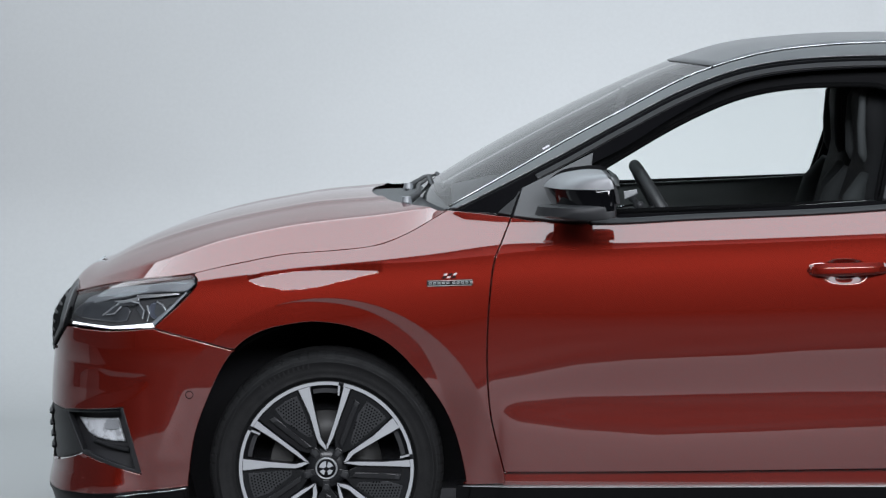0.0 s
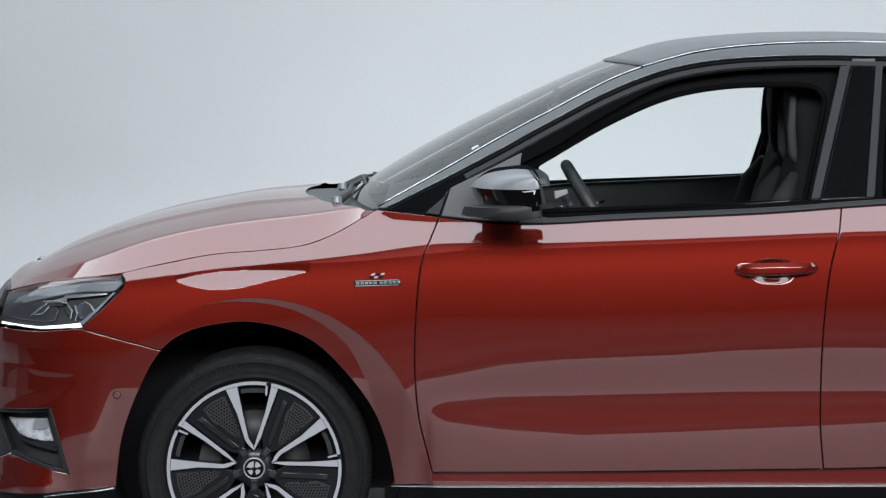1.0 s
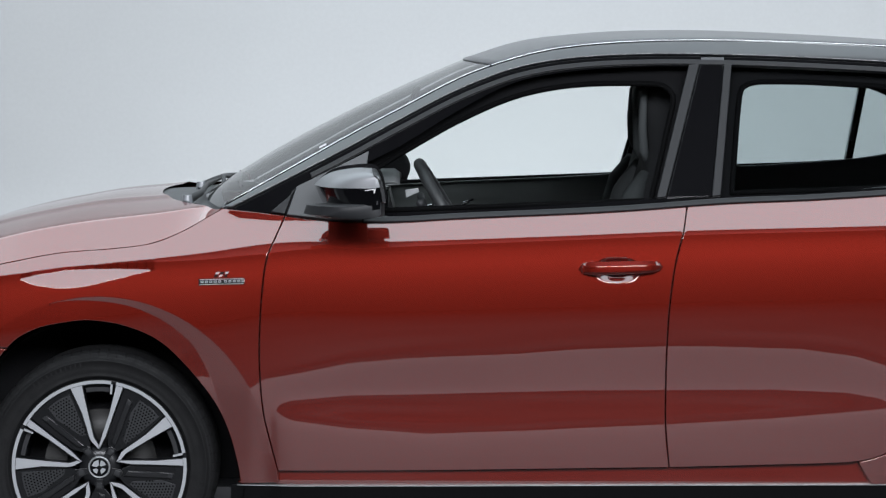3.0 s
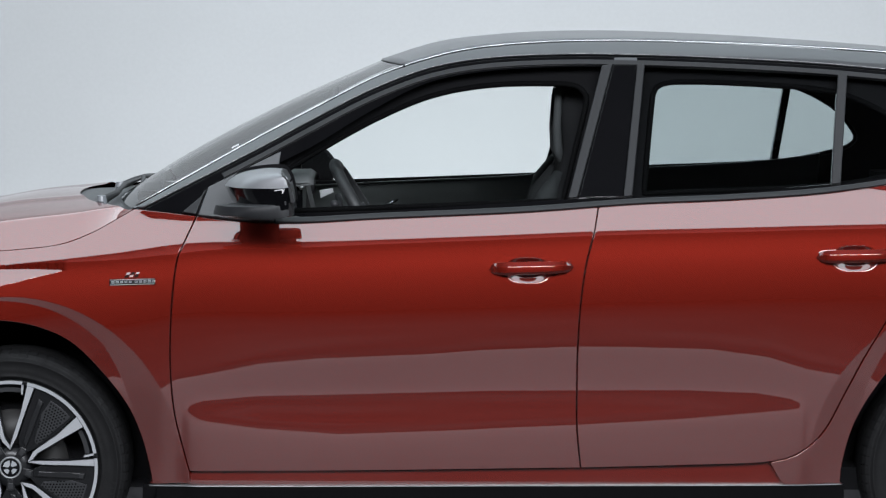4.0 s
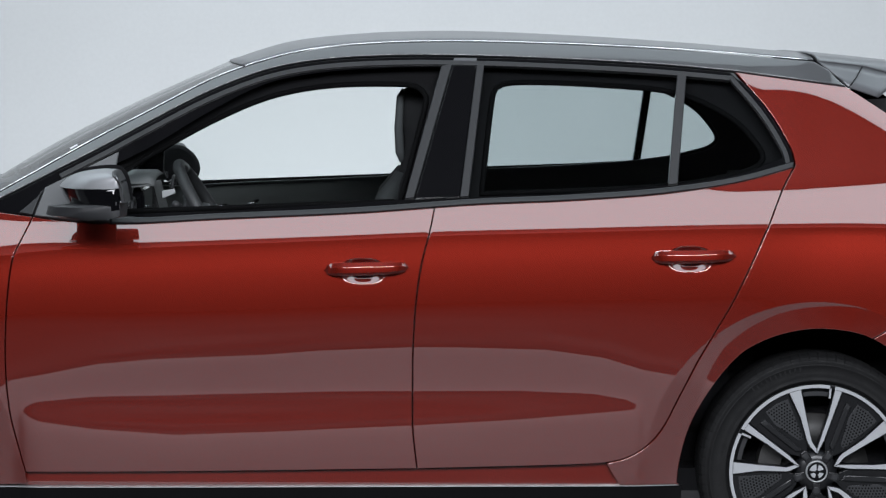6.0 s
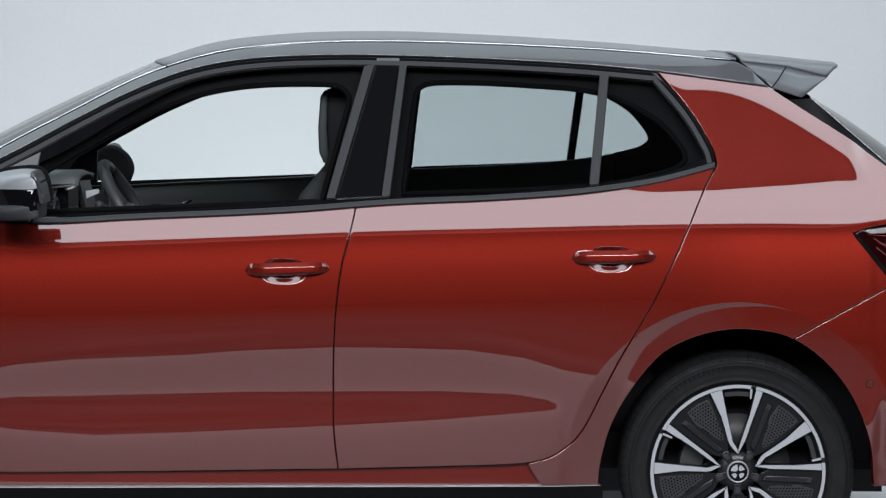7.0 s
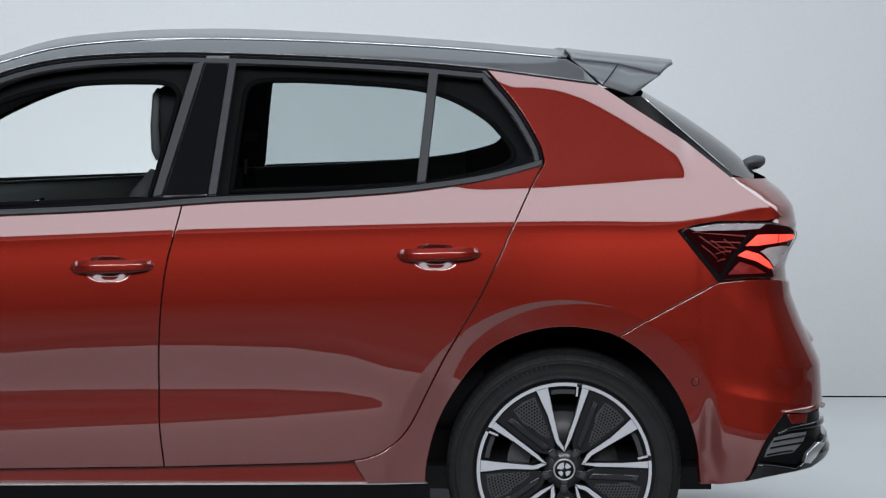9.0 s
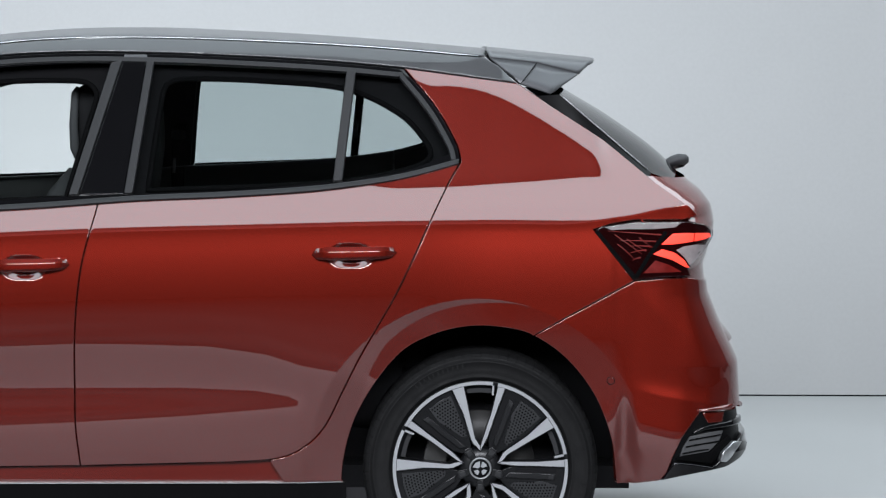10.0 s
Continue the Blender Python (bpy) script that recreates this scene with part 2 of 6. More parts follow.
TAIL_LEDGE = line_at([(2.92, 0.537), (2.953, 0.529), (3.025, 0.510), (3.093, 0.498), (3.141, 0.491), (3.2, 0.487)])
TAIL_FOLD = line_at([(2.9, 0.872), (2.949, 0.808), (2.986, 0.755), (3.043, 0.698), (3.095, 0.668), (3.199, 0.623)])
# the lean of the body side (positive leans inwards going up), as a field over x and z, and the half width that follows from it
GX, GZ = np.arange(-0.86, 3.36, 0.005), np.arange(0.10, 1.56, 0.001)
LEAN = np.zeros((len(GX), len(GZ)))
for i, x in enumerate(GX):
    c, s, g, h1, h0 = float(CREASE(x)), float(SHOULDER(x)), float(GLEAM(x)), float(HOLLOW_TOP(x)), float(HOLLOW_LOW(x))
    inside = 0.455 < x < 2.088
    hollow = max(0.0, h1 - h0) if inside else 0.0
    k = float(smooth(x, 0.68, 0.80)) * (1 - float(smooth(x, 2.12, 2.34)))
    if k > 0:
        s = s + (float(BELT(x)) - 0.006 - s) * k
    s = max(s, c + 0.02)
    pil = float(np.interp(x, [1.9, 2.5], [0.50, 0.40]))
    strip = float(STRIP(x))
    ks = [(0.10, -0.34), (0.24, -0.22), (0.30, -0.17)]
    if hollow > 0.002:
        d = min(0.06, hollow * 0.7)
        ks += [(h0 - 0.03, EVEN(h0) - 0.07), (h0, EVEN(h0)), (h0 + hollow * 0.3, EVEN(h0) + d), (h1 - hollow * 0.25, EVEN(h1) + d), (h1, EVEN(h1)), (h1 + 0.02, EVEN(h1) - 0.06)]
    else:
        ks += [(0.37, -0.15), (0.44, -0.14)]
    ks = [k for k in ks if k[0] < g - 0.035] + [(g - 0.02, EVEN(g) - 0.05), (g, EVEN(g)), (g + 0.022, EVEN(g) + 0.055)]
    low = min(c, 0.967) if x > 2.7 else c
    ks += [(low - 0.20, 0.0), (low - 0.12, 0.07), (low - strip - 0.05, 0.118), (c - strip - 0.022, 0.10), (c - strip - 0.001, 0.03), (c - strip, 0.44), (c - 0.0015, 0.50), (c + 0.0015, 0.95), (c + 0.007, 1.0)]
    ks += [(s - 0.006, 1.0), (s + 0.006, pil + 0.05), (s + 0.03, pil), (1.38, pil), (1.56, pil + 0.12)]
    ks = sorted(ks)
    LEAN[i] = np.interp(GZ, [k[0] for k in ks], [k[1] for k in ks])
    LEAN[i] = np.where(GZ > s - 0.004, LEAN[i] + (1.0 - LEAN[i]) * float(smooth(x, 2.850, 2.910)), LEAN[i])
    # roll-over of the rear pillar towards roof and hatch
    if x > 2.3:
        seam = np.interp(x, [2.345, 2.65, 2.73, 2.88, 3.01], [1.358, 1.318, 1.267, 1.170, 1.064])
        LEAN[i] += 0.45 * smooth(x, 2.28, 2.42) * (1 - smooth(x, 2.76, 2.96)) * smooth(GZ, float(PILLAR_BAND(x)) - 0.020, float(PILLAR_BAND(x)) + 0.022) * (GZ > 1.0) * (1 if x > 2.62 else 1 - smooth(GZ, seam - 0.004, seam + 0.006))
    # the wings lean in a little more than the doors
    wing = float(smooth(x, 2.35, 2.6)) * (1 - float(smooth(x, 2.9, 2.96))) + (1 - float(smooth(x, 0.3, 0.45))) * float(smooth(x, -0.4, -0.25))
    LEAN[i] += (0.008 if x < 1 else 0.042) * wing * smooth(GZ, 0.62, 0.72) * (1 - smooth(GZ, c - 0.035, c - 0.014))
    # roll of the cant rail towards the roof
    if 0.3 < x < 2.6:
        zr = float(RAIL_Z(x))
        tall = max(0.02, zr - float(DLO_Z(min(x, 2.3))))
        screen = 1 - float(smooth(x, 0.95, 1.2))
        LEAN[i] += (0.5 + 0.1 * screen) * np.clip(1 - (zr - GZ) / tall, 0, 1.2) ** (1.5 - 0.8 * screen) * (1 - float(smooth(x, 2.45, 2.58)))
    # swells of the rear bumper
    if x > 2.9:
        LEAN[i] += 0.045 * float(smooth(x, 2.87, 2.96)) * (1 - float(smooth(x, 3.06, 3.13))) * smooth(GZ, g + 0.01, g + 0.03) * (1 - smooth(GZ, 0.78, 0.81))
        zl = float(TAIL_LEDGE(x))
        LEAN[i] += 0.13 * float(smooth(x, 2.93, 3.02)) * (1 - float(smooth(x, 3.15, 3.18))) * smooth(GZ, zl - 0.0015, zl + 0.0015) * (1 - smooth(GZ, zl + 0.008, zl + 0.046))
        edge = float(TAIL_FOLD(x))
        LEAN[i] -= 0.02 * float(smooth(x, 2.95, 3.02)) * smooth(GZ, zl + 0.04, zl + 0.07) * (1 - smooth(GZ, edge - 0.003, edge + 0.004))
        LEAN[i] += 0.04 * (1 - 0.5 * float(smooth(x, 3.0, 3.1))) * smooth(GZ, edge - 0.003, edge + 0.004) * (1 - smooth(GZ, 0.79, 0.82))
    if x < -0.4:
        if -0.604 < x < -0.475:
            z0, z1 = float(STREAK_LOW(x)), float(STREAK_TOP(x))
            LEAN[i] -= 0.22 * smooth(GZ, z0 - 0.001, z0 + 0.001) * (1 - smooth(GZ, z1 - 0.001, z1 + 0.001))
        z0, z1 = float(LEDGE_LOW(x)), float(LEDGE_TOP(x))
        fade = float(smooth(x, -0.70, -0.62)) * (1 - float(smooth(x, -0.49, -0.47)))
        LEAN[i] += 0.24 * fade * smooth(GZ, z0 - 0.0015, z0 + 0.0015) * (1 - smooth(GZ, z1 - 0.004, z1 + 0.006))
        LEAN[i] -= 0.04 * fade * smooth(GZ, z1, z1 + 0.01) * (1 - smooth(GZ, 0.545, 0.58))
        edge = np.interp(x, [-0.8, -0.66, -0.5], [0.262, 0.30, 0.262])
        LEAN[i] += 0.16 * smooth(GZ, 0.235, edge) * (1 - smooth(GZ, edge, edge + 0.07)) * (1 - smooth(x, -0.56, -0.46))
ker = np.exp(-0.5 * (np.arange(-6, 7) / 1.1) ** 2)
ker /= ker.sum()
pad = np.pad(LEAN, ((6, 6), (0, 0)), "edge")
LEAN = sum(k * pad[i:i + len(GX)] for i, k in enumerate(ker))
# blister over the front wheel
for i, x in enumerate(GX):
    if -0.21 < x < 0.145:
        LEAN[i] += 0.95 * (GZ > float(BLISTER_LOW(x))) * (GZ < float(BLISTER_TOP(x)))
WIDE = -np.cumsum(LEAN, axis=1) * 0.001
WIDE -= WIDE[:, np.argmin(abs(GZ - 0.60))][:, None]
# wheel-arch flares: a hollow ring that mirrors the floor, and a flatter lip inside it
XX, ZZ = np.meshgrid(GX, GZ, indexing="ij")
FLARE_OUT = 0.447
LIP = line_at([(-20, 0.34), (20, 0.345), (32, 0.362), (45, 0.388), (53, 0.406), (64, 0.418), (76, 0.428), (92, 0.436), (104, 0.4455), (110, 0.4465)])


def flare(x, z):
    """How far the arch flares draw the side inwards."""
    total = 0.0
    for ax, sign in ((FRONT_AXLE, 1), (REAR_AXLE - 0.006, -1)):
        r = np.hypot(x - ax, z - 0.315)
        th = np.degrees(np.arctan2(z - 0.315, sign * (x - ax)))
        lip = LIP(th)
        hollow = (0.19 + 0.10 * smooth(th, 42, 78)) * np.clip(FLARE_OUT - np.maximum(r, lip), 0, None) + 0.045 * np.clip(lip - r, 0, None)
        total = total + hollow * smooth(th, -40, 0) * (1 - smooth(th, 140, 175)) * (r < 0.6)
    return total


def flare_rings(ax, sign):
    """Points along the flare for the mesh to follow: its rim, its lip and rings between."""
    out = []
    for t in np.radians(np.arange(4, 172, 1.1)):
        lip = float(LIP(math.degrees(t)))
        radii = [r for r in np.arange(0.366, 0.44, 0.0065) if abs(r - lip) > 0.004] + [lip - 0.0010, lip + 0.0010] + [FLARE_OUT - 0.0012, FLARE_OUT + 0.0010, FLARE_OUT + 0.005]
        out += [(ax + sign * r * math.cos(t), 0.315 + r * math.sin(t)) for r in radii if r < FLARE_OUT - 0.0022 or r > FLARE_OUT - 0.0015]
    return out


# cups behind the door handles
CUPS = ((1.358, 0.838), (2.211, 0.873))
for hx, hz in CUPS:
    r = (np.abs((XX - hx) / 0.057) ** 2.6 + np.abs((ZZ - hz) / 0.033) ** 2.6) ** (1 / 2.6)
    WIDE -= 0.014 * np.clip((1.0 - r) / 0.40, 0, 1)
SLOPE_X = np.gradient(WIDE, 0.005, axis=0)
SLOPE_Z = np.gradient(WIDE, 0.001, axis=1)


def grid_value(field, x, z):
    i, j = np.clip((x - GX[0]) / 0.005, 0, len(GX) - 1.001), np.clip((z - GZ[0]) / 0.001, 0, len(GZ) - 1.001)
    a, b = i.astype(int), j.astype(int)
    u, v = i - a, j - b
    return (field[a, b] * (1 - u) * (1 - v) + field[a + 1, b] * u * (1 - v) + field[a, b + 1] * (1 - u) * v + field[a + 1, b + 1] * u * v)


def plan_width(x, z):
    return 0.850 + 0.022 * smooth(x, 1.2, 2.6) - 0.012 * smooth(-x, -0.6, 0.2) - 0.035 * smooth(x, 1.9, 2.8) * np.clip((z - 1.0) / 0.4, 0, 1)


def corner(x, z):
    """How far the body draws in towards nose and tail, 1 along the flanks."""
    f = np.clip((-0.12 - x) / (-0.12 - NOSE(z)), 0, 1)
    r = np.clip((x - 2.62) / (TAIL(z) - 2.62), 0, 1)
    return (1 - f ** 4.0) ** (1 / 4.0) * (1 - r ** 10.0) ** (1 / 10.0)


def half_width(x, z):
    x, z = np.asarray(x, float), np.asarray(z, float)
    return (plan_width(x, z) + grid_value(WIDE, x, z) - flare(x, z)) * corner(x, z)


def side_normal(x, z):
    x, z = np.asarray(x, float), np.asarray(z, float)
    h = 2e-4
    base, c = plan_width(x, z) + grid_value(WIDE, x, z) - flare(x, z), corner(x, z)
    px, pz = (plan_width(x + h, z) - plan_width(x - h, z)) / (2 * h), (plan_width(x, z + h) - plan_width(x, z - h)) / (2 * h)
    px, pz = px - (flare(x + h, z) - flare(x - h, z)) / (2 * h), pz - (flare(x, z + h) - flare(x, z - h)) / (2 * h)
    cx, cz = (corner(x + h, z) - corner(x - h, z)) / (2 * h), (corner(x, z + h) - corner(x, z - h)) / (2 * h)
    wx, wz = (px + grid_value(SLOPE_X, x, z)) * c + base * cx, (pz + grid_value(SLOPE_Z, x, z)) * c + base * cz
    n = np.stack([-wx, -np.ones_like(wx), -wz], axis=-1)
    return n / np.linalg.norm(n, axis=-1, keepdims=True)


def spline(points, step=0.012, closed=False):
    """A smooth polyline through a few points; a point with a third value True is a corner."""
    pts = [np.array(p[:2], float) for p in points]
    sharp = [len(p) > 2 for p in points]
    n, out = len(pts), []
    for i in range(n if closed else n - 1):
        a, b = pts[i], pts[(i + 1) % n]
        pa = pts[i - 1] if (closed or i > 0) and not sharp[i] else None
        pb = pts[(i + 2) % n] if (closed or i + 2 < n) and not sharp[(i + 1) % n] else None
        d = np.linalg.norm(b - a)
        ta = (b - pa) / (np.linalg.norm(a - pa) + d) * d if pa is not None else b - a
        tb = (pb - a) / (np.linalg.norm(pb - b) + d) * d if pb is not None else b - a
        k = max(1, int(round(d / step)))
        for j in range(k):
            t = j / k
            out.append((1 + 2 * t) * (1 - t) ** 2 * a + t * (1 - t) ** 2 * ta + t * t * (3 - 2 * t) * b + t * t * (t - 1) * tb)
    if not closed:
        out.append(pts[-1])
    return out


def area(poly):
    p = np.array(poly)
    return 0.5 * np.sum(p[:, 0] * np.roll(p[:, 1], -1) - p[:, 1] * np.roll(p[:, 0], -1))


def inset(poly, d):
    """The outline moved inwards by d metres (outwards if negative)."""
    p = np.array(poly)
    if area(p) < 0:
        p = p[::-1]
    e = np.roll(p, -1, 0) - p
    e /= np.linalg.norm(e, axis=1, keepdims=True) + 1e-12
    nrm = np.stack([-e[:, 1], e[:, 0]], 1)
    m = nrm + np.roll(nrm, 1, 0)
    m /= np.maximum(np.sum(m * np.roll(nrm, 1, 0), 1, keepdims=True), 0.35)
    return p + d * m


def mesh_object(name, verts, faces, mat, parent, normals=None, label="", smooth_faces=True):
    me = bpy.data.meshes.new(name)
    me.from_pydata([tuple(map(float, v)) for v in verts], [], [tuple(map(int, f)) for f in faces])
    me.materials.append(mat)
    if smooth_faces:
        me.polygons.foreach_set("use_smooth", [True] * len(me.polygons))
    me.update()
    if normals is not None:
        me.normals_split_custom_set_from_vertices([tuple(map(float, n)) for n in normals])
    ob = new(name, me)
    if parent is not None:
        ob.parent = parent
    if label:
        ob["label"] = label
    return ob


def part(name, bm, mat, parent, label="", smooth_faces=False):
    me = bpy.data.meshes.new(name)
    bmesh.ops.recalc_face_normals(bm, faces=bm.faces)
    bm.to_mesh(me)
    bm.free()
    me.materials.append(mat)
    if smooth_faces:
        me.polygons.foreach_set("use_smooth", [True] * len(me.polygons))
    ob = new(name, me)
    if parent is not None:
        ob.parent = parent
    if label:
        ob["label"] = label
    return ob


def triangulate(poly, holes, pts):
    from mathutils.geometry import delaunay_2d_cdt
    loops = [list(map(Vector, poly))] + [list(map(Vector, h)) for h in holes]
    verts, edges = [], []
    for lp in loops:
        b = len(verts)
        verts += lp
        edges += [(b + i, b + (i + 1) % len(lp)) for i in range(len(lp))]
    verts += [Vector(p) for p in pts]
    vs, es, fs, ov, oe, of = delaunay_2d_cdt(verts, edges, [list(range(len(loops[0])))], 1, 1e-6)
    vs = np.array([tuple(v) for v in vs])
    mid = np.array([vs[list(f)].mean(0) for f in fs])
    keep = np.ones(len(fs), bool)
    for h in holes:
        keep &= ~inside_poly(h, mid)
    return vs, [f for f, k in zip(fs, keep) if k]


def inside_poly(poly, q):
    p, q = np.array(poly), np.array(q)
    c = np.zeros(len(q), bool)
    a, b = p, np.roll(p, -1, 0)
    for (x0, z0), (x1, z1) in zip(a, b):
        hit = ((z0 > q[:, 1]) != (z1 > q[:, 1])) & (q[:, 0] < (x1 - x0) * (q[:, 1] - z0) / (z1 - z0 + 1e-15) + x0)
        c ^= hit
    return c


def skin(name, outline, mat, parent, side=-1, out=0.0, gap=0.0014, depth=0.014, round_edge=0.0018, step=0.02, holes=(), label="", nose=False, surface=None, fine=(), rings=()):
    """A panel of the body: an outline drawn in side view, laid on the body's surface, with rounded edges turned inwards.
    side: -1 the near flank, 1 the far flank."""
    hw, sn = surface or (half_width, side_normal)
    if step < 0.015 and surface is None and not out:
        def sn(x, z):
            f = CREASE(x) - STRIP(x)
            z = np.where(np.abs(z - f) < 0.002, f + np.where(z < f, -0.0022, 0.0018), z)
            for rim in (BLISTER_LOW(x), BLISTER_TOP(x)):
                z = np.where((x > -0.212) & (x < 0.147) & (np.abs(z - rim) < 0.0035), rim + np.where(z < rim, -0.0037, 0.0037), z)
            return side_normal(x, z)
    fine_edge = min(step, 0.012)
    dense = []
    for p, q in zip(outline, list(outline[1:]) + [outline[0]]):
        p, q = np.array(p[:2], float), np.array(q[:2], float)
        k = max(1, int(np.ceil(np.linalg.norm(q - p) / fine_edge)))
        dense += [p + (q - p) * t / k for t in range(k)]
    outline = [p for i, p in enumerate(dense) if np.linalg.norm(p - dense[i - 1]) > 1e-5]
    outer = inset(outline, gap)
    top = inset(outline, gap + round_edge)
    if step < 0.015 and surface is None and not out:
        off = top[:, 1] - (CREASE(top[:, 0]) - STRIP(top[:, 0]))
        for i in range(len(top)):
            j = (i + 1) % len(top)
            if off[i] * off[j] < 0 and abs(off[i] - off[j]) < 0.03:
                k = i if abs(off[i]) < abs(off[j]) else j
                top[k][1] -= off[k]
    hs = [inset(h, -gap)[::-1] for h in holes]
    lo, hi = top.min(0), top.max(0)
    qs = []
    for k, z in enumerate(np.arange(lo[1] + step * 0.4, hi[1], step)):
        row = np.arange(lo[0] + step * 0.5 * (k % 2), hi[0], step)
        if nose:
            row = np.concatenate([row[row > NOSE(z) + 0.06], NOSE(z) + np.array([0.0004, 0.0015, 0.004, 0.008, 0.014, 0.022, 0.032, 0.044, 0.056])])
        if nose == "tail":
            row = np.concatenate([row[row < TAIL(z) - 0.06], TAIL(z) - np.array([0.0004, 0.0015, 0.004, 0.008, 0.014, 0.022, 0.032, 0.044, 0.056])])
        qs += [(x, z) for x in row]
    if step < 0.015 and surface is None:
        for line, offs in ((CREASE, (-0.0015, 0.0015, 0.007)), (lambda x: CREASE(x) - STRIP(x), (-0.0045, 0.0, 0.003)), (lambda x: GLEAM(x), (-0.02, 0.0, 0.022)), (PILLAR_EDGE, (-0.012, 0.002, 0.016)), (SHOULDER, (-0.006, 0.0, 0.006))):
            for x in np.arange(lo[0] + 0.003, hi[0], 0.007):
                zc = float(line(x))
                if lo[1] < zc < hi[1]:
                    qs = qs + [(x, zc + o) for o in offs]
                    if len(offs) == 3 and offs[0] == -0.0045:
                        qs = qs + [(x + 0.0035, float(line(x + 0.0035)))]
        qa = np.array(qs)
        rel = qa[:, 1] - CREASE(qa[:, 0])
        near = np.min(np.abs(np.stack([rel + 0.0015, rel - 0.0015, rel + STRIP(qa[:, 0])])), axis=0)
        qs = [q for q, d in zip(qs, near) if d < 1e-6 or d > 0.0018]
    for ax, sign in rings:
        qa = np.array(qs)
        r = np.hypot(qa[:, 0] - ax, qa[:, 1] - 0.315)
        qs = [q for q, d in zip(qs, r) if not 0.30 < d < FLARE_OUT + 0.009] + flare_rings(ax, sign)
    for fx, fz, rx, rz in fine:
        fold = lambda x: float(CREASE(x) - STRIP(x)) - 0.0055
        qs = [q for q in qs if abs(q[0] - fx) > rx or abs(q[1] - fz) > rz or q[1] > fold(q[0])]
        qs += [(x, z) for x in np.arange(fx - rx, fx + rx, 0.003) for z in np.arange(fz - rz, min(fz + rz, fold(x)), 0.0022)]
        if fx == -0.035:
            for x in np.arange(-0.209, 0.145, 0.003):
                lines = (float(BLISTER_LOW(x)), float(BLISTER_TOP(x)))
                qs = [q for q in qs if abs(q[0] - x) > 0.0016 or min(abs(q[1] - z) for z in lines) > 0.0012]
                qs += [(x, z + o) for z in lines for o in (-0.0004, 0.0004)]
    qs = np.array(qs) if qs else np.zeros((0, 2))
    if len(qs):
        keep = inside_poly(inset(outline, gap + round_edge + step * 0.25), qs)
        for h in hs:
            keep &= ~inside_poly(inset(h, -step * 0.25), qs)
        qs = qs[keep]
    v2, faces = triangulate(top, hs, qs)
    w, n = hw(v2[:, 0], v2[:, 1]) + out, sn(v2[:, 0], v2[:, 1])
    flat = abs(out) > 0.02
    shift = (0 * n + np.array([0, -1, 0.0])) if flat else n
    w = w - out
    verts = [tuple(np.array((x, -a, z)) + out * k) for (x, z), a, k in zip(v2, w, shift)]
    normals = list(n)
    faces = [tuple(f) if area([v2[i] for i in f]) > 0 else tuple(f)[::-1] for f in faces]
    # a hard fold along the lower edge of the shoulder
    if step < 0.015 and surface is None and not out:
        fold = CREASE(v2[:, 0]) - STRIP(v2[:, 0])
        on = np.abs(v2[:, 1] - fold) < 1e-6
        if on.any():
            low, high = sn(v2[:, 0], v2[:, 1] - 0.0022), sn(v2[:, 0], v2[:, 1] + 0.0016)
            twin = {}
            for i in np.nonzero(on)[0]:
                twin[int(i)] = len(verts)
                verts.append(verts[i]), normals.append(high[i])
                normals[i] = low[i]
            faces = [tuple(twin.get(int(i), i) for i in f) if np.mean([v2[i][1] - fold[i] for i in f]) > 0 else f for f in faces]
    # rounded edge and turned-in flange
    b = len(verts)
    m = len(top)
    wt, nt = hw(top[:, 0], top[:, 1]), sn(top[:, 0], top[:, 1])
    wo, no = hw(outer[:, 0], outer[:, 1]), sn(outer[:, 0], outer[:, 1])
    e = outer - top
    e = e / (np.linalg.norm(e, axis=1, keepdims=True) + 1e-12)
    eo = np.stack([e[:, 0], np.zeros(m), e[:, 1]], 1)
    st = np.tile((0, -1.0, 0), (m, 1)) if flat else nt
    so = np.tile((0, -1.0, 0), (m, 1)) if flat else no
    pt = np.stack([top[:, 0], -wt, top[:, 1]], 1) + out * st
    po = np.stack([outer[:, 0], -wo, outer[:, 1]], 1) + out * so
    for ring in range(4):
        for i in range(m):
            if ring == 0:
                verts.append(tuple(pt[i])), normals.append(nt[i])
            elif ring == 1:
                verts.append(tuple(pt[i] * 0.3 + po[i] * 0.7 - so[i] * round_edge * 0.3))
                k = nt[i] + eo[i]
                normals.append(k / np.linalg.norm(k))
            elif ring == 2:
                verts.append(tuple(po[i] - so[i] * round_edge)), normals.append(eo[i] * 0.98 + so[i] * 0.2)
            else:
                verts.append(tuple(po[i] - so[i] * depth)), normals.append(eo[i])
    for ring in range(3):
        for i in range(m):
            j = (i + 1) % m
            faces.append((b + ring * m + i, b + (ring + 1) * m + i, b + (ring + 1) * m + j, b + ring * m + j))
    for h in hs:
        b, m = len(verts), len(h)
        wh = hw(h[:, 0], h[:, 1]) + out
        cen = h.mean(0)
        for d in (0, depth):
            for i in range(m):
                verts.append((h[i][0], -wh[i] + d, h[i][1]))
                k = cen - h[i]
                k = k / np.linalg.norm(k)
                normals.append((k[0], 0, k[1]))
        for i in range(m):
            j = (i + 1) % m
            faces.append((b + i, b + m + i, b + m + j, b + j))
    if side > 0:
        verts = [(x, -y, z) for x, y, z in verts]
        normals = [(nx, -ny, nz) for nx, ny, nz in normals]
        faces = [f[::-1] for f in faces]
    return mesh_object(name, verts, faces, mat, parent, normals, label)


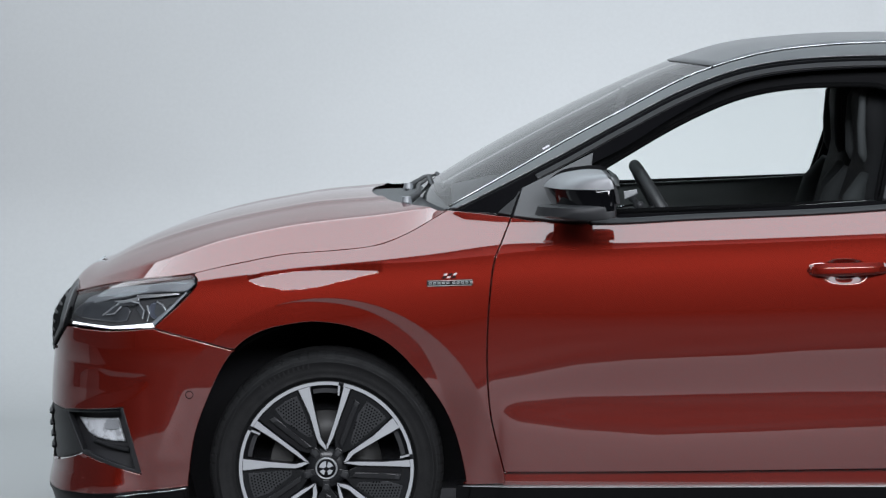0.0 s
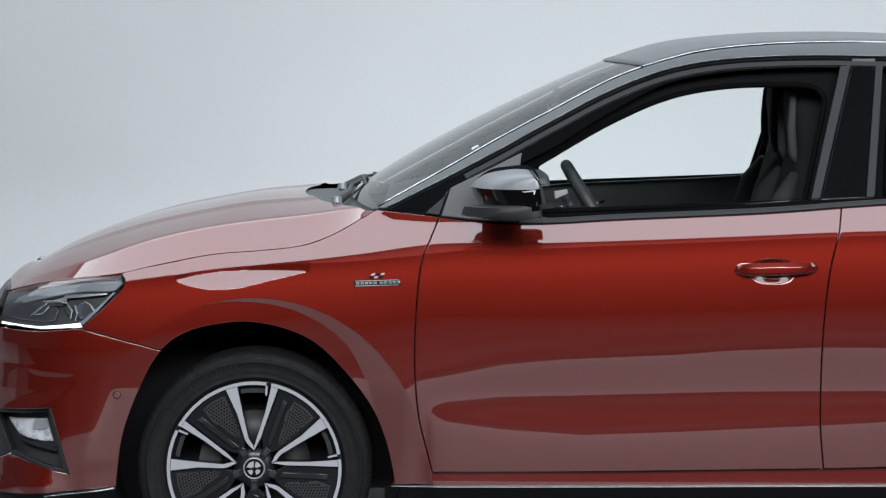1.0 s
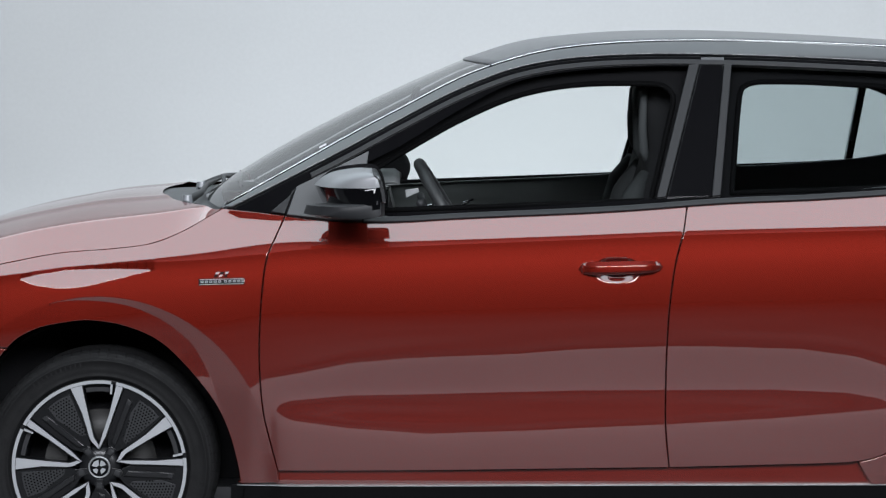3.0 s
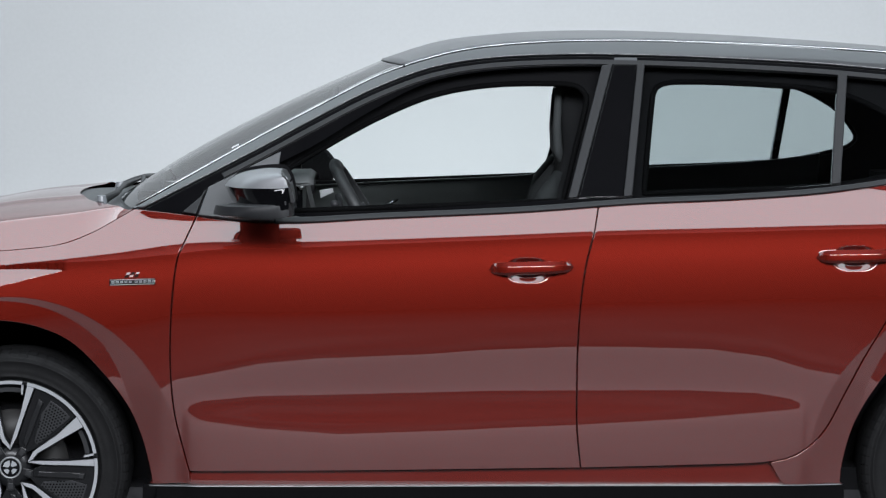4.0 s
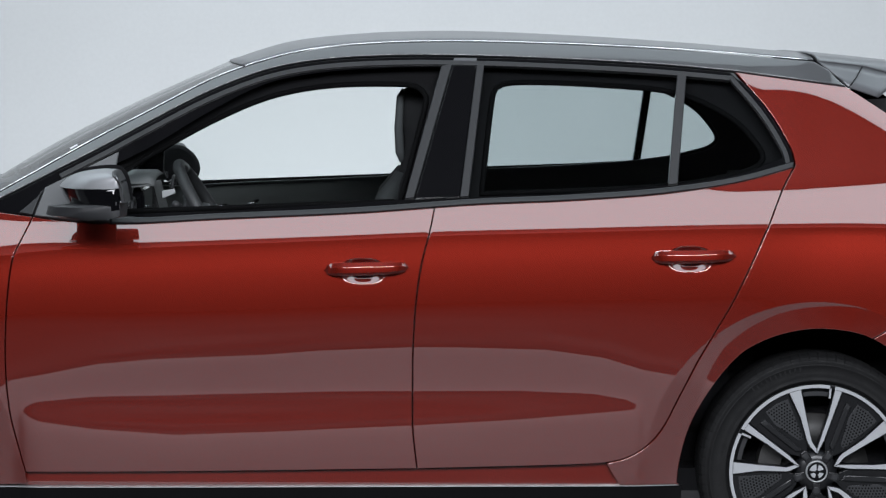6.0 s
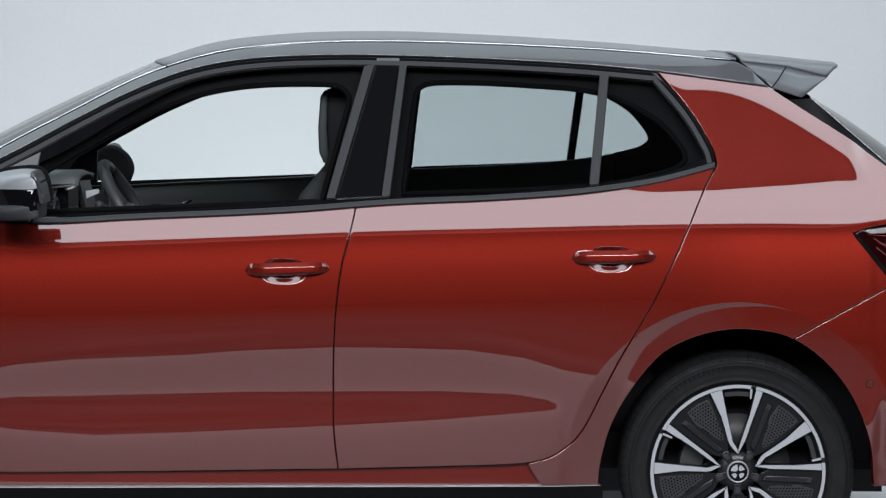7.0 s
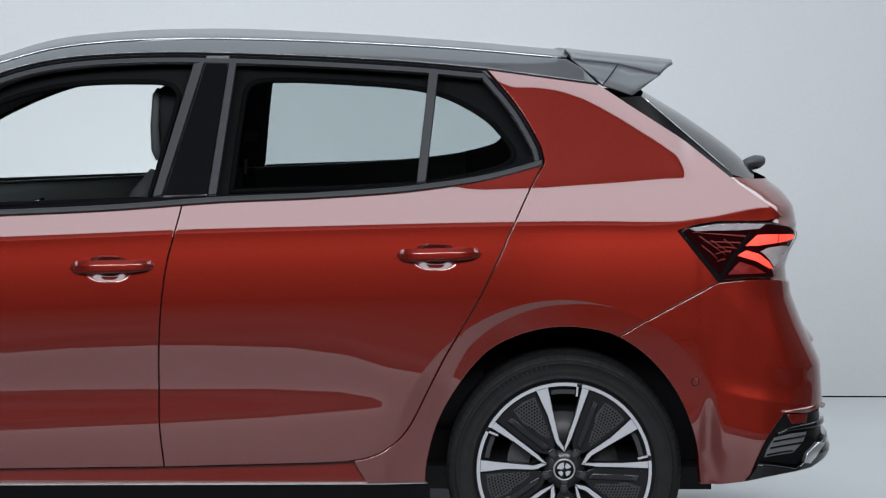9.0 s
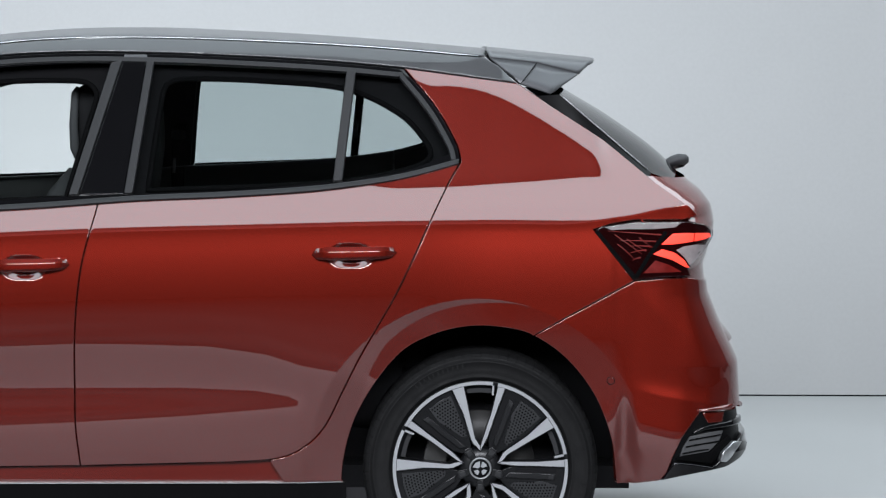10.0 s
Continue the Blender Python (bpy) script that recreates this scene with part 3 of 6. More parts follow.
def loft(name, rows, mat, parent, label="", thickness=0.0, flip=False):
    """A surface through rows of points (each row as long as the others)."""
    rows = [[tuple(map(float, p)) for p in r] for r in rows]
    k = len(rows[0])
    verts = [p for r in rows for p in r]
    faces = []
    for i in range(len(rows) - 1):
        for j in range(k - 1):
            f = (i * k + j, i * k + j + 1, (i + 1) * k + j + 1, (i + 1) * k + j)
            faces.append(f[::-1] if flip else f)
    ob = mesh_object(name, verts, faces, mat, parent, None, label)
    if thickness:
        s = ob.modifiers.new("thickness", "SOLIDIFY")
        s.thickness, s.offset = thickness, -1
    return ob


def both(rows):
    """Mirrors rows that run from the near edge to the centre line on to the far edge."""
    return [list(r) + [(x, -y, z) for x, y, z in list(r)[-2::-1]] for r in rows]


def box(bm, x0, x1, y0, y1, z0, z1, m=None):
    vs = [bm.verts.new((m @ Vector(p)) if m else p) for p in ((x0, y0, z0), (x1, y0, z0), (x1, y1, z0), (x0, y1, z0), (x0, y0, z1), (x1, y0, z1), (x1, y1, z1), (x0, y1, z1))]
    for f in ((0, 3, 2, 1), (4, 5, 6, 7), (0, 1, 5, 4), (1, 2, 6, 5), (2, 3, 7, 6), (3, 0, 4, 7)):
        bm.faces.new([vs[i] for i in f])


def tube(name, pts, radius, mat, parent, label="", sides=10, closed=False, flat=1.0):
    """A round bar along points; radius may be a list."""
    pts = [Vector(p) for p in pts]
    n = len(pts)
    rad = radius if isinstance(radius, (list, tuple)) else [radius] * n
    verts, faces = [], []
    for i, p in enumerate(pts):
        a, c = pts[i - 1] if (closed or i) else p, pts[(i + 1) % n] if (closed or i < n - 1) else p
        d = (c - a).normalized()
        ref = Vector((0, 1, 0)) if abs(d.y) < 0.9 else Vector((1, 0, 0))
        u = d.cross(ref).normalized()
        v = d.cross(u)
        for k in range(sides):
            t = 2 * math.pi * k / sides
            verts.append(p + rad[i] * (math.cos(t) * u + flat * math.sin(t) * v))
    for i in range(n if closed else n - 1):
        for k in range(sides):
            a, b = i * sides + k, i * sides + (k + 1) % sides
            c, d = ((i + 1) % n) * sides + (k + 1) % sides, ((i + 1) % n) * sides + k
            faces.append((a, b, c, d))
    if not closed:
        faces += [tuple(range(sides))[::-1], tuple((n - 1) * sides + k for k in range(sides))]
    return mesh_object(name, verts, faces, mat, parent, None, label)

# ---- studio ----


def slab(name, x0, x1, y0, y1, z0, z1, mat, label):
    bm = bmesh.new()
    box(bm, x0, x1, y0, y1, z0, z1)
    return tagged(part(name, bm, mat, None), label, name.split("_")[0], kind="structure")


FLOOR_EDGE, SWEEP_EDGE, BACK = -2.90, -1.0, 3.30
slab("floor", -9.0, 12.0, SWEEP_EDGE, BACK, -0.10, 0.0, M_GROUND, "pale painted studio floor under the car")
# Out-of-view strip, coloured darker so the doors mirror less light.
slab("floor_grey", -9.0, 12.0, FLOOR_EDGE, SWEEP_EDGE, -0.10, -0.002, M_DIMFLOOR, "unseen studio floor beside the car, darkened to dim the door reflections")
slab("floor_dark", -9.0, 12.0, -12.0, FLOOR_EDGE, -0.10, -0.004, M_DARKFLOOR, "dark studio floor beyond the white floor")
slab("wall_back", -9.0, 12.0, BACK + 0.02, BACK + 0.16, 0.006, 6.0, M_FLOOR, "smooth pale grey studio wall behind the car")
sheet = loft("wall_facing", [[(x, BACK, z) for x in (1.2, 6.0, 12.0)] for z in (0.006, 0.9, 1.2, 2.0, 3.0, 4.6, 6.0)], M_FLOOR, None, "", 0.0, True)
tagged(sheet, "smooth pale facing of the studio wall", "wall", kind="structure")
rows = []
for k in range(17):
    t = math.radians(90 * k / 16)
    rows.append([(x, BACK - 0.9 + 0.9 * math.sin(t), 0.003 + 0.9 - 0.9 * math.cos(t)) for x in (-9.0, -4.0, 1.2)])
rows = [[(x, y, 0.003) for x in (-9.0, -4.0, 1.2)] for y in (SWEEP_EDGE + 0.005, 0.0, BACK - 1.2)] + rows
rows += [[(x, BACK, z) for x in (-9.0, -4.0, 1.2)] for z in (1.2, 2.0, 3.0, 4.6, 6.0)]
cove = loft("wall_cove", rows, M_FLOOR, None, "", 0.0, True)
tagged(cove, "smooth pale curve from studio floor to wall", "wall", kind="structure")
slab("wall_front", -9.0, 12.0, -12.15, -12.0, -0.1, 6.0, M_DARKWALL, "dark studio wall facing the car")
slab("wall_west", -9.15, -9.0, -12.0, BACK, -0.1, 6.0, M_DARKWALL, "dark studio side wall")
slab("wall_east", 12.0, 12.15, -12.0, BACK, -0.1, 6.0, M_DARKWALL, "dark studio side wall")
slab("ceiling", -9.0, 12.0, -12.0, BACK, 6.0, 6.15, M_DARKWALL, "dark studio ceiling")

# ---- the car ----
car = tagged(new("car"), "glossy red five-door hatchback with grey roof on white floor", "car")

ARCH_F = [(-0.368, 0.235), (-0.365, 0.28), (-0.346, 0.40), (-0.308, 0.505), (-0.264, 0.594), (-0.219, 0.646), (-0.160, 0.677), (-0.086, 0.693), (-0.026, 0.698), (0.063, 0.685), (0.152, 0.648), (0.226, 0.581), (0.301, 0.484), (0.338, 0.402), (0.361, 0.312), (0.370, 0.252)]
ARCH_R = [(2.185, 0.237), (2.192, 0.33), (2.219, 0.434), (2.270, 0.531), (2.344, 0.621), (2.417, 0.663), (2.506, 0.687), (2.594, 0.688), (2.683, 0.668), (2.772, 0.607), (2.847, 0.511), (2.893, 0.392), (2.908, 0.28)]
GAP_F = [(0.486, 0.9735), (0.462, 0.917), (0.441, 0.865), (0.430, 0.79), (0.423, 0.686), (0.422, 0.582), (0.431, 0.462), (0.450, 0.373), (0.469, 0.300)]
GAP_M = [(1.546, 1.010), (1.532, 0.942), (1.510, 0.853), (1.496, 0.75), (1.489, 0.631), (1.488, 0.527), (1.489, 0.422), (1.500, 0.314)]
GAP_R = [(2.497, 1.112), (2.466, 1.059), (2.420, 0.968), (2.377, 0.872), (2.327, 0.768), (2.276, 0.679), (2.233, 0.604), (2.189, 0.515), (2.146, 0.428), (2.109, 0.383), (2.057, 0.349), (1.998, 0.333), (1.902, 0.326)]
HOOD_SIDE = [(-0.353, 0.824), (-0.27, 0.843), (-0.12, 0.87), (0.029, 0.884), (0.134, 0.90), (0.209, 0.928), (0.276, 0.965), (0.318, 0.989)]
LAMP_REAR = [(-0.353, 0.822), (-0.342, 0.809), (-0.345, 0.79), (-0.39, 0.741), (-0.436, 0.70), (-0.458, 0.679)]
LAMP_TOP = [(-0.353, 0.822), (-0.485, 0.808), (-0.581, 0.79), (-0.682, 0.759), (-0.715, 0.742)]
SEAM_F = [(-0.458, 0.679), (-0.311, 0.641), (-0.244, 0.623)]
SEAM_R = [(2.690, 0.666), (2.776, 0.715), (2.950, 0.809)]
ARC_F, ARC_R = spline(ARCH_F, 0.01), spline(ARCH_R, 0.01)


def along(curve, a, b):
    """The stretch of a polyline whose points lie nearest to a and to b."""
    p = np.array(curve)
    i, j = (int(np.argmin(np.hypot(*(p - np.array(q)).T))) for q in (a, b))
    return curve[i:j + 1] if i <= j else curve[j:i + 1][::-1]


def belt_line(x0, x1, drop=0.0, n=40):
    return [np.array((x, float(BELT(x)) - drop)) for x in np.linspace(x0, x1, n)]


DLO_TOP = spline([(0.341, 0.990), (0.637, 1.141), (0.789, 1.223), (0.94, 1.300), (1.091, 1.357), (1.242, 1.385), (1.449, 1.397), (1.661, 1.396), (1.903, 1.388), (2.145, 1.375), (2.345, 1.358)], 0.015)
DLO_REAR = spline([(2.345, 1.358), (2.43, 1.256), (2.487, 1.158), (2.497, 1.121)], 0.015)
RAIL_TOP = spline([(0.308, 0.990), (0.492, 1.093), (0.64, 1.176), (0.789, 1.254), (0.938, 1.331), (1.029, 1.367), (1.15, 1.402), (1.241, 1.418), (1.369, 1.430), (1.50, 1.4355), (1.65, 1.4365), (1.85, 1.432), (2.055, 1.424), (2.284, 1.411), (2.56, 1.388)], 0.015)


def offset_line(line, d):
    p = np.array(line)
    t = np.gradient(p, axis=0)
    t /= np.linalg.norm(t, axis=1, keepdims=True)
    return list(p + d * np.stack([t[:, 1], -t[:, 0]], 1))


def band(line, d0, d1):
    """An outline between two parallels of a line (d to the right of its way)."""
    return offset_line(line, d0) + offset_line(line, d1)[::-1]


def sill_width(x, z):
    return half_width(x, np.full_like(np.asarray(x, float), 0.33)) - 0.022 - 0.10 * np.clip(0.278 - np.asarray(z, float), 0, 1)


def sill_normal(x, z):
    n = side_normal(x, np.full_like(np.asarray(x, float), 0.33))
    n[..., 2] = -n[..., 1] * np.where(np.asarray(z) > 0.276, 0.04, -0.12)
    return n / np.linalg.norm(n, axis=-1, keepdims=True)


SILL = (sill_width, sill_normal)
OWN = {}
for side in (-1, 1):
    # fender
    fender = spline(HOOD_SIDE)[::-1][:-1] + spline(LAMP_REAR)[:-1] + spline(SEAM_F)[:-1] + along(ARC_F, (-0.244, 0.623), (0.370, 0.262)) + [(0.47, 0.268)] + spline(GAP_F)[::-1] + [(0.40, 0.9825)]
    fender_ob = skin("front_fender", fender, M_RED, car, side, step=0.012, rings=[(FRONT_AXLE, 1)], fine=[(-0.035, 0.807, 0.20, 0.032)])
    # front door
    door = spline(GAP_F) + spline([(0.469, 0.300), (0.951, 0.305), (1.500, 0.314)])[1:-1] + spline(GAP_M)[::-1] + [np.array((x, float(BELT(x)) - float(np.interp(x, [0.484, 0.55, 0.66], [0.007, 0.009, 0.012])))) for x in np.linspace(1.54, 0.487, 40)[1:-1]]
    fdoor = skin("front_door", door, M_RED, car, side, step=0.012, fine=[(*CUPS[0], 0.075, 0.045)])
    # rear door
    rdoor = spline(GAP_M) + spline([(1.500, 0.314), (1.902, 0.326)])[1:-1] + spline(GAP_R)[::-1] + belt_line(2.49, 1.546, 0.010)[1:-1]
    rdoor = skin("rear_door", rdoor, M_RED, car, side, step=0.012, rings=[(REAR_AXLE - 0.006, -1)], fine=[(*CUPS[1], 0.075, 0.045)])
    # sill
    skin("sill", [(0.36, 0.262)] + spline([(0.36, 0.268), (0.469, 0.300), (0.951, 0.305), (1.500, 0.314), (1.902, 0.326), (1.998, 0.333)]) + [(2.040, 0.274), (2.030, 0.2690), (0.951, 0.262)], M_RED, car, side, out=0.0, step=0.008, surface=SILL)
    skin("side_skirt", [(0.34, 0.262), (0.951, 0.262), (2.20, 0.270), (2.20, 0.17), (0.34, 0.16)], M_SKIRT, car, side, out=-0.004, label="black side skirt")
    skin("skirt_trim", [(0.36, 0.2605), (0.951, 0.2640), (2.19, 0.2720), (2.19, 0.2700), (0.951, 0.2620), (0.36, 0.2585)], M_BADGEBAR, car, side, out=0.002, gap=0, round_edge=0.001, label="thin bright trim line")
    # quarter panel
    quarter = spline(DLO_REAR)[::-1] + [(2.649, 1.318), (2.727, 1.267), (2.879, 1.170), (3.008, 1.064), (3.095, 1.004), (3.12, 0.978), (3.078, 0.968), (3.017, 0.967), (2.948, 0.967), (2.888, 0.956), (2.845, 0.942), (2.905, 0.868), (2.950, 0.809)] + spline(SEAM_R)[::-1][1:] + along(ARC_R, (2.69, 0.666), (2.187, 0.27)) + [(2.187, 0.272), (2.034, 0.270), (2.0, 0.325)] + spline(GAP_R)[::-1][8:]
    skin("rear_quarter", quarter, M_RED, car, side, step=0.012, rings=[(REAR_AXLE - 0.006, -1)])
    # bumpers
    front = spline(SEAM_F)[::-1] + [(-0.577, 0.668), (-0.711, 0.670), (-0.74, 0.69)] + [(float(NOSE(z)), z) for z in np.linspace(0.70, 0.447, 26)] + [(-0.709, 0.446), (-0.54, 0.466), (-0.492, 0.292), (-0.655, 0.337), (-0.765, 0.290)] + [(float(NOSE(z)), z) for z in np.linspace(0.287, 0.225, 8)] + [(-0.70, 0.225), (-0.369, 0.255)] + along(ARC_F, (-0.369, 0.255), (-0.244, 0.623))
    bumper = skin("front_bumper", front, M_RED, car, side, step=0.012, nose=True, gap=0.0015, rings=[(FRONT_AXLE, 1)], fine=[(-0.565, 0.515, 0.115, 0.060)])
    rear = spline(SEAM_R) + [(3.029, 0.816), (3.105, 0.816)] + [(float(TAIL(z)), z) for z in np.linspace(0.80, 0.47, 30)] + [(3.127, 0.469), (3.103, 0.437), (3.076, 0.399), (3.054, 0.351), (3.037, 0.305), (3.020, 0.285), (2.951, 0.276), (2.911, 0.274)] + along(ARC_R, (2.908, 0.28), (2.69, 0.666))
    rbumper = skin("rear_bumper", rear, M_RED, car, side, step=0.012, nose="tail", gap=0.001, rings=[(REAR_AXLE - 0.006, -1)], fine=[(3.055, 0.515, 0.115, 0.034)])
    OWN[side] = dict(fender=fender_ob, front_door=fdoor, rear_door=rdoor, front_bumper=bumper, rear_bumper=rbumper)
    # cant rail and A-pillar
    rail = RAIL_TOP + [(2.60, 1.366), (2.649, 1.318)] + DLO_TOP[::-1]
    skin("roof_rail", rail, M_GREY, car, side, step=0.014, gap=0.001, round_edge=0.004)
    skin("pillar_lining", rail, M_LINING, car, side, out=-0.018, gap=0.004, step=0.03, depth=0.01)
    # window surround
    q_front = spline([(0.688, 0.980, 1), (0.700, 1.110, 1), (0.793, 1.157), (0.941, 1.247), (1.092, 1.322), (1.243, 1.353), (1.424, 1.366), (1.561, 1.369, 1), (1.468, 1.022, 1), (0.947, 0.989)], 0.02, True)
    q_rear = spline([(1.674, 1.374, 1), (1.903, 1.366), (2.191, 1.350, 1), (2.160, 1.062, 1), (1.904, 1.041), (1.633, 1.028, 1)], 0.02, True)
    q_light = spline([(2.216, 1.347, 1), (2.325, 1.338, 1), (2.40, 1.247), (2.468, 1.135, 1), (2.35, 1.092), (2.184, 1.064, 1)], 0.02, True)
    surround = DLO_TOP + DLO_REAR[1:] + belt_line(2.49, 0.36, 0.004)
    skin("window_surround", surround, M_GLOSSBLACK, car, side, out=-0.004, gap=0.001, holes=(q_front, q_rear, q_light), depth=0.02, label="gloss black window surround")
    for nm, q, mt in (("front_window", q_front, M_CLEAR), ("rear_window", q_rear, M_PRIVACY), ("quarter_window", q_light, M_PRIVACY)):
        pane = skin(nm, inset(q, -0.006), mt, car, side, out=-0.012, gap=0, depth=0.0, round_edge=0.0005, step=0.03)
        pane.visible_shadow = False
    # trims
    skin("window_trim", band(DLO_TOP[15:] + DLO_REAR[1:], 0.012, 0.026), M_TRIM, car, side, out=0.003, gap=0, round_edge=0.003)
    skin("pillar_trim", [(1.561, 1.370), (1.590, 1.375), (1.490, 1.024), (1.465, 1.021)], M_TRIM, car, side, out=0.004, gap=0, round_edge=0.003)
    skin("pillar_trim", [(1.656, 1.375), (1.676, 1.373), (1.634, 1.028), (1.611, 1.026)], M_TRIM, car, side, out=0.004, gap=0, round_edge=0.003)
    skin("pillar_cap", [(1.594, 1.392), (1.657, 1.392), (1.655, 1.374), (1.590, 1.374)], M_ROOF, car, side, out=0.002, gap=0.001)
    skin("pillar_panel", [(1.591, 1.373), (1.655, 1.373), (1.610, 1.026), (1.492, 1.022)], M_GLOSSBLACK, car, side, out=0.001, gap=0.001)
    skin("divider_trim", [(2.192, 1.353), (2.217, 1.350), (2.185, 1.062), (2.160, 1.060)], M_TRIM, car, side, out=0.004, gap=0, round_edge=0.003)
    bl = belt_line(0.692, 2.492, 0.0, 90)
    skin("belt_moulding", bl + [p - np.array((0, 0.016)) for p in bl[::-1]], M_TRIM, car, side, out=0.005, gap=0, round_edge=0.004, label="anthracite belt moulding")
    # dark shell behind the gaps
    shell = [(-0.5, 0.66), (-0.34, 0.78), (0.30, 0.95), (0.5, 0.955)] + belt_line(0.55, 2.49, 0.02) + [(2.9, 1.06), (3.0, 0.93), (2.95, 0.70), (2.78, 0.66)] + along(ARC_R, (2.772, 0.607), (2.185, 0.24)) + [(2.18, 0.2), (0.37, 0.2)] + along(ARC_F, (0.370, 0.252), (-0.264, 0.594))
    skin("inner_shell", shell, M_BLACK, car, side, out=-0.03, gap=0.004, step=0.05)
    # inner window frame and door card
    i_front = spline([(0.60, 0.975, 1), (0.675, 1.066, 1), (0.80, 1.142), (0.95, 1.225), (1.10, 1.288), (1.25, 1.317), (1.43, 1.323), (1.497, 1.316), (1.523, 1.288), (1.518, 1.25, 1), (1.455, 1.01, 1)], 0.02, True)
    if side > 0:
        i_front = spline([(0.57, 0.975, 1), (0.640, 1.066, 1), (0.772, 1.142), (0.93, 1.225), (1.09, 1.288), (1.25, 1.317), (1.43, 1.323), (1.497, 1.316), (1.523, 1.288), (1.518, 1.25, 1), (1.455, 1.01, 1)], 0.02, True)
    i_rear = spline([(1.693, 1.27), (1.705, 1.312), (1.75, 1.328), (2.0, 1.322), (2.2, 1.300), (2.34, 1.235), (2.41, 1.16), (2.42, 1.125), (2.38, 1.095), (2.18, 1.055), (1.665, 1.030, 1)], 0.02, True)
    inner = [p - np.array((0, 0.012)) for p in DLO_TOP[6:]] + [(2.60, 1.33), (2.75, 1.20), (2.9, 1.05), (2.9, 0.8)] + [(0.45, 0.8), (0.42, 0.98)]
    for hole, nm in ((i_front, "window_seal"), (i_rear, "window_seal")):
        tube(nm, [(p[0], side * (float(half_width(p[0], p[1])) - 0.050), p[1]) for p in inset(hole, 0.003)], 0.0075, M_HOLE, car, sides=6, closed=True)
    skin("inner_frame", inner, M_LINING, car, side, out=-0.055, gap=0, holes=(i_front, i_rear), step=0.04, depth=0.03)
    skin("door_card", [(0.50, 0.45), (0.50, 0.985)] + [p + np.array((0, -0.004 if side < 0 else 0.013)) for p in belt_line(0.56, 2.3)] + [(2.3, 0.80), (2.12, 0.66), (2.12, 0.45)], M_DOORCARD, car, side, out=-0.11, gap=0, step=0.05, depth=0.03, round_edge=0.012)

# hood
HOOD_BAND = curve_at([(-0.73, 0.74), (-0.635, 0.796), (-0.591, 0.82), (-0.499, 0.855), (-0.378, 0.889), (-0.229, 0.919), (-0.094, 0.943), (0.042, 0.962), (0.156, 0.976), (0.24, 0.988), (0.318, 0.996)])
z_side, z_mid = curve_at([(-0.73, 0.733), (-0.682, 0.757), (-0.581, 0.7875), (-0.485, 0.806), (-0.353, 0.8235), (-0.27, 0.843), (-0.12, 0.87), (0.029, 0.884), (0.134, 0.90), (0.209, 0.928), (0.276, 0.965), (0.318, 0.989)]), curve_at([(-0.752, 0.738), (-0.735, 0.763), (-0.65, 0.809), (-0.568, 0.853), (-0.486, 0.887), (-0.323, 0.935), (-0.159, 0.970), (-0.061, 0.988), (0.111, 1.003), (0.32, 1.02)])
rows = []
for s in np.linspace(0, 1, 60):
    r = []
    for u in list(np.linspace(-1, -0.08, 7)) + [-0.03, 0.03] + list(0.08 + 0.92 * np.linspace(0, 1, 26) ** 1.25):
        v = max(0.0, u) * 0.9 + 0.1 * (1 + min(0.0, u))
        x0, x1 = -0.712 - 0.038 * math.sin(v * math.pi / 2), 0.316 - 0.215 * (1 - (1 - v) ** 2.2)
        x = x0 + s * (x1 - x0)
        ys = float(half_width(x, z_side(x))) - 0.0018
        a, b = float(z_side(x)), float(z_mid(x))
        h = min(float(HOOD_BAND(x)) - a, 0.85 * (b - a)) * (0.45 + 0.55 * float(smooth(x, -0.62, -0.20)))
        k = min(1.0, max(0.0, u))
        ridge = 0.006 * math.exp(-((k - 0.5) / 0.05) ** 2) * float(smooth(x, -0.72, -0.3))
        z = a + h * min(1.0, 1 + u) + (b - a - h) * (1 - (1 - k) ** 2.3) + ridge
        r.append((x, -ys * (1 - v), z))
    rows.append(r)
hood = loft("hood", both(rows), M_RED, car)
for side in (-1, 1):
    edge = [(x, side * -y, z) for x, y, z in (r[0] for r in rows)]
    loft("hood_flange", [edge, [(x, y * 0.997, z - 0.004) for x, y, z in edge], [(x, y * 0.990, z - 0.016) for x, y, z in edge]], M_RED, hood, flip=side < 0)
lead = both(rows)[0]
loft("hood_flange", [lead, [(x + 0.004, y, z - 0.004) for x, y, z in lead], [(x + 0.012, y, z - 0.012) for x, y, z in lead]], M_RED, hood)

# windscreen, roof
w_side, w_mid = curve_at([(0.308, 0.990), (0.492, 1.093), (0.64, 1.176), (0.789, 1.254), (0.938, 1.331), (1.029, 1.367)]), curve_at([(0.235, 1.002), (0.411, 1.112), (0.652, 1.239), (0.813, 1.314), (0.958, 1.376)])
rows = []
for s in np.linspace(0, 1, 30):
    r = []
    xs, xm = 0.308 + s * (1.029 - 0.308), 0.235 + s * (0.958 - 0.235)
    for v in np.linspace(0, 1, 14):
        q = 1 - (1 - v) ** 2.8
        zs = float(w_side(xs))
        r.append((xs + (xm - xs) * q, -(float(half_width(xs, zs)) - 0.002) * (1 - v), zs + (float(w_mid(xm)) - zs) * q))
    rows.append(r)
ws = loft("windscreen", both(rows), M_SCREEN, car, flip=True)
ws.visible_shadow = False
r_side, r_mid = curve_at([(1.029, 1.367), (1.15, 1.402), (1.241, 1.418), (1.369, 1.430), (1.50, 1.4355), (1.65, 1.4365), (1.85, 1.432), (2.055, 1.424), (2.284, 1.411), (2.56, 1.388)]), curve_at([(0.958, 1.376), (1.118, 1.426), (1.295, 1.449), (1.565, 1.460), (1.904, 1.450), (2.224, 1.431), (2.58, 1.402)])
rows = []
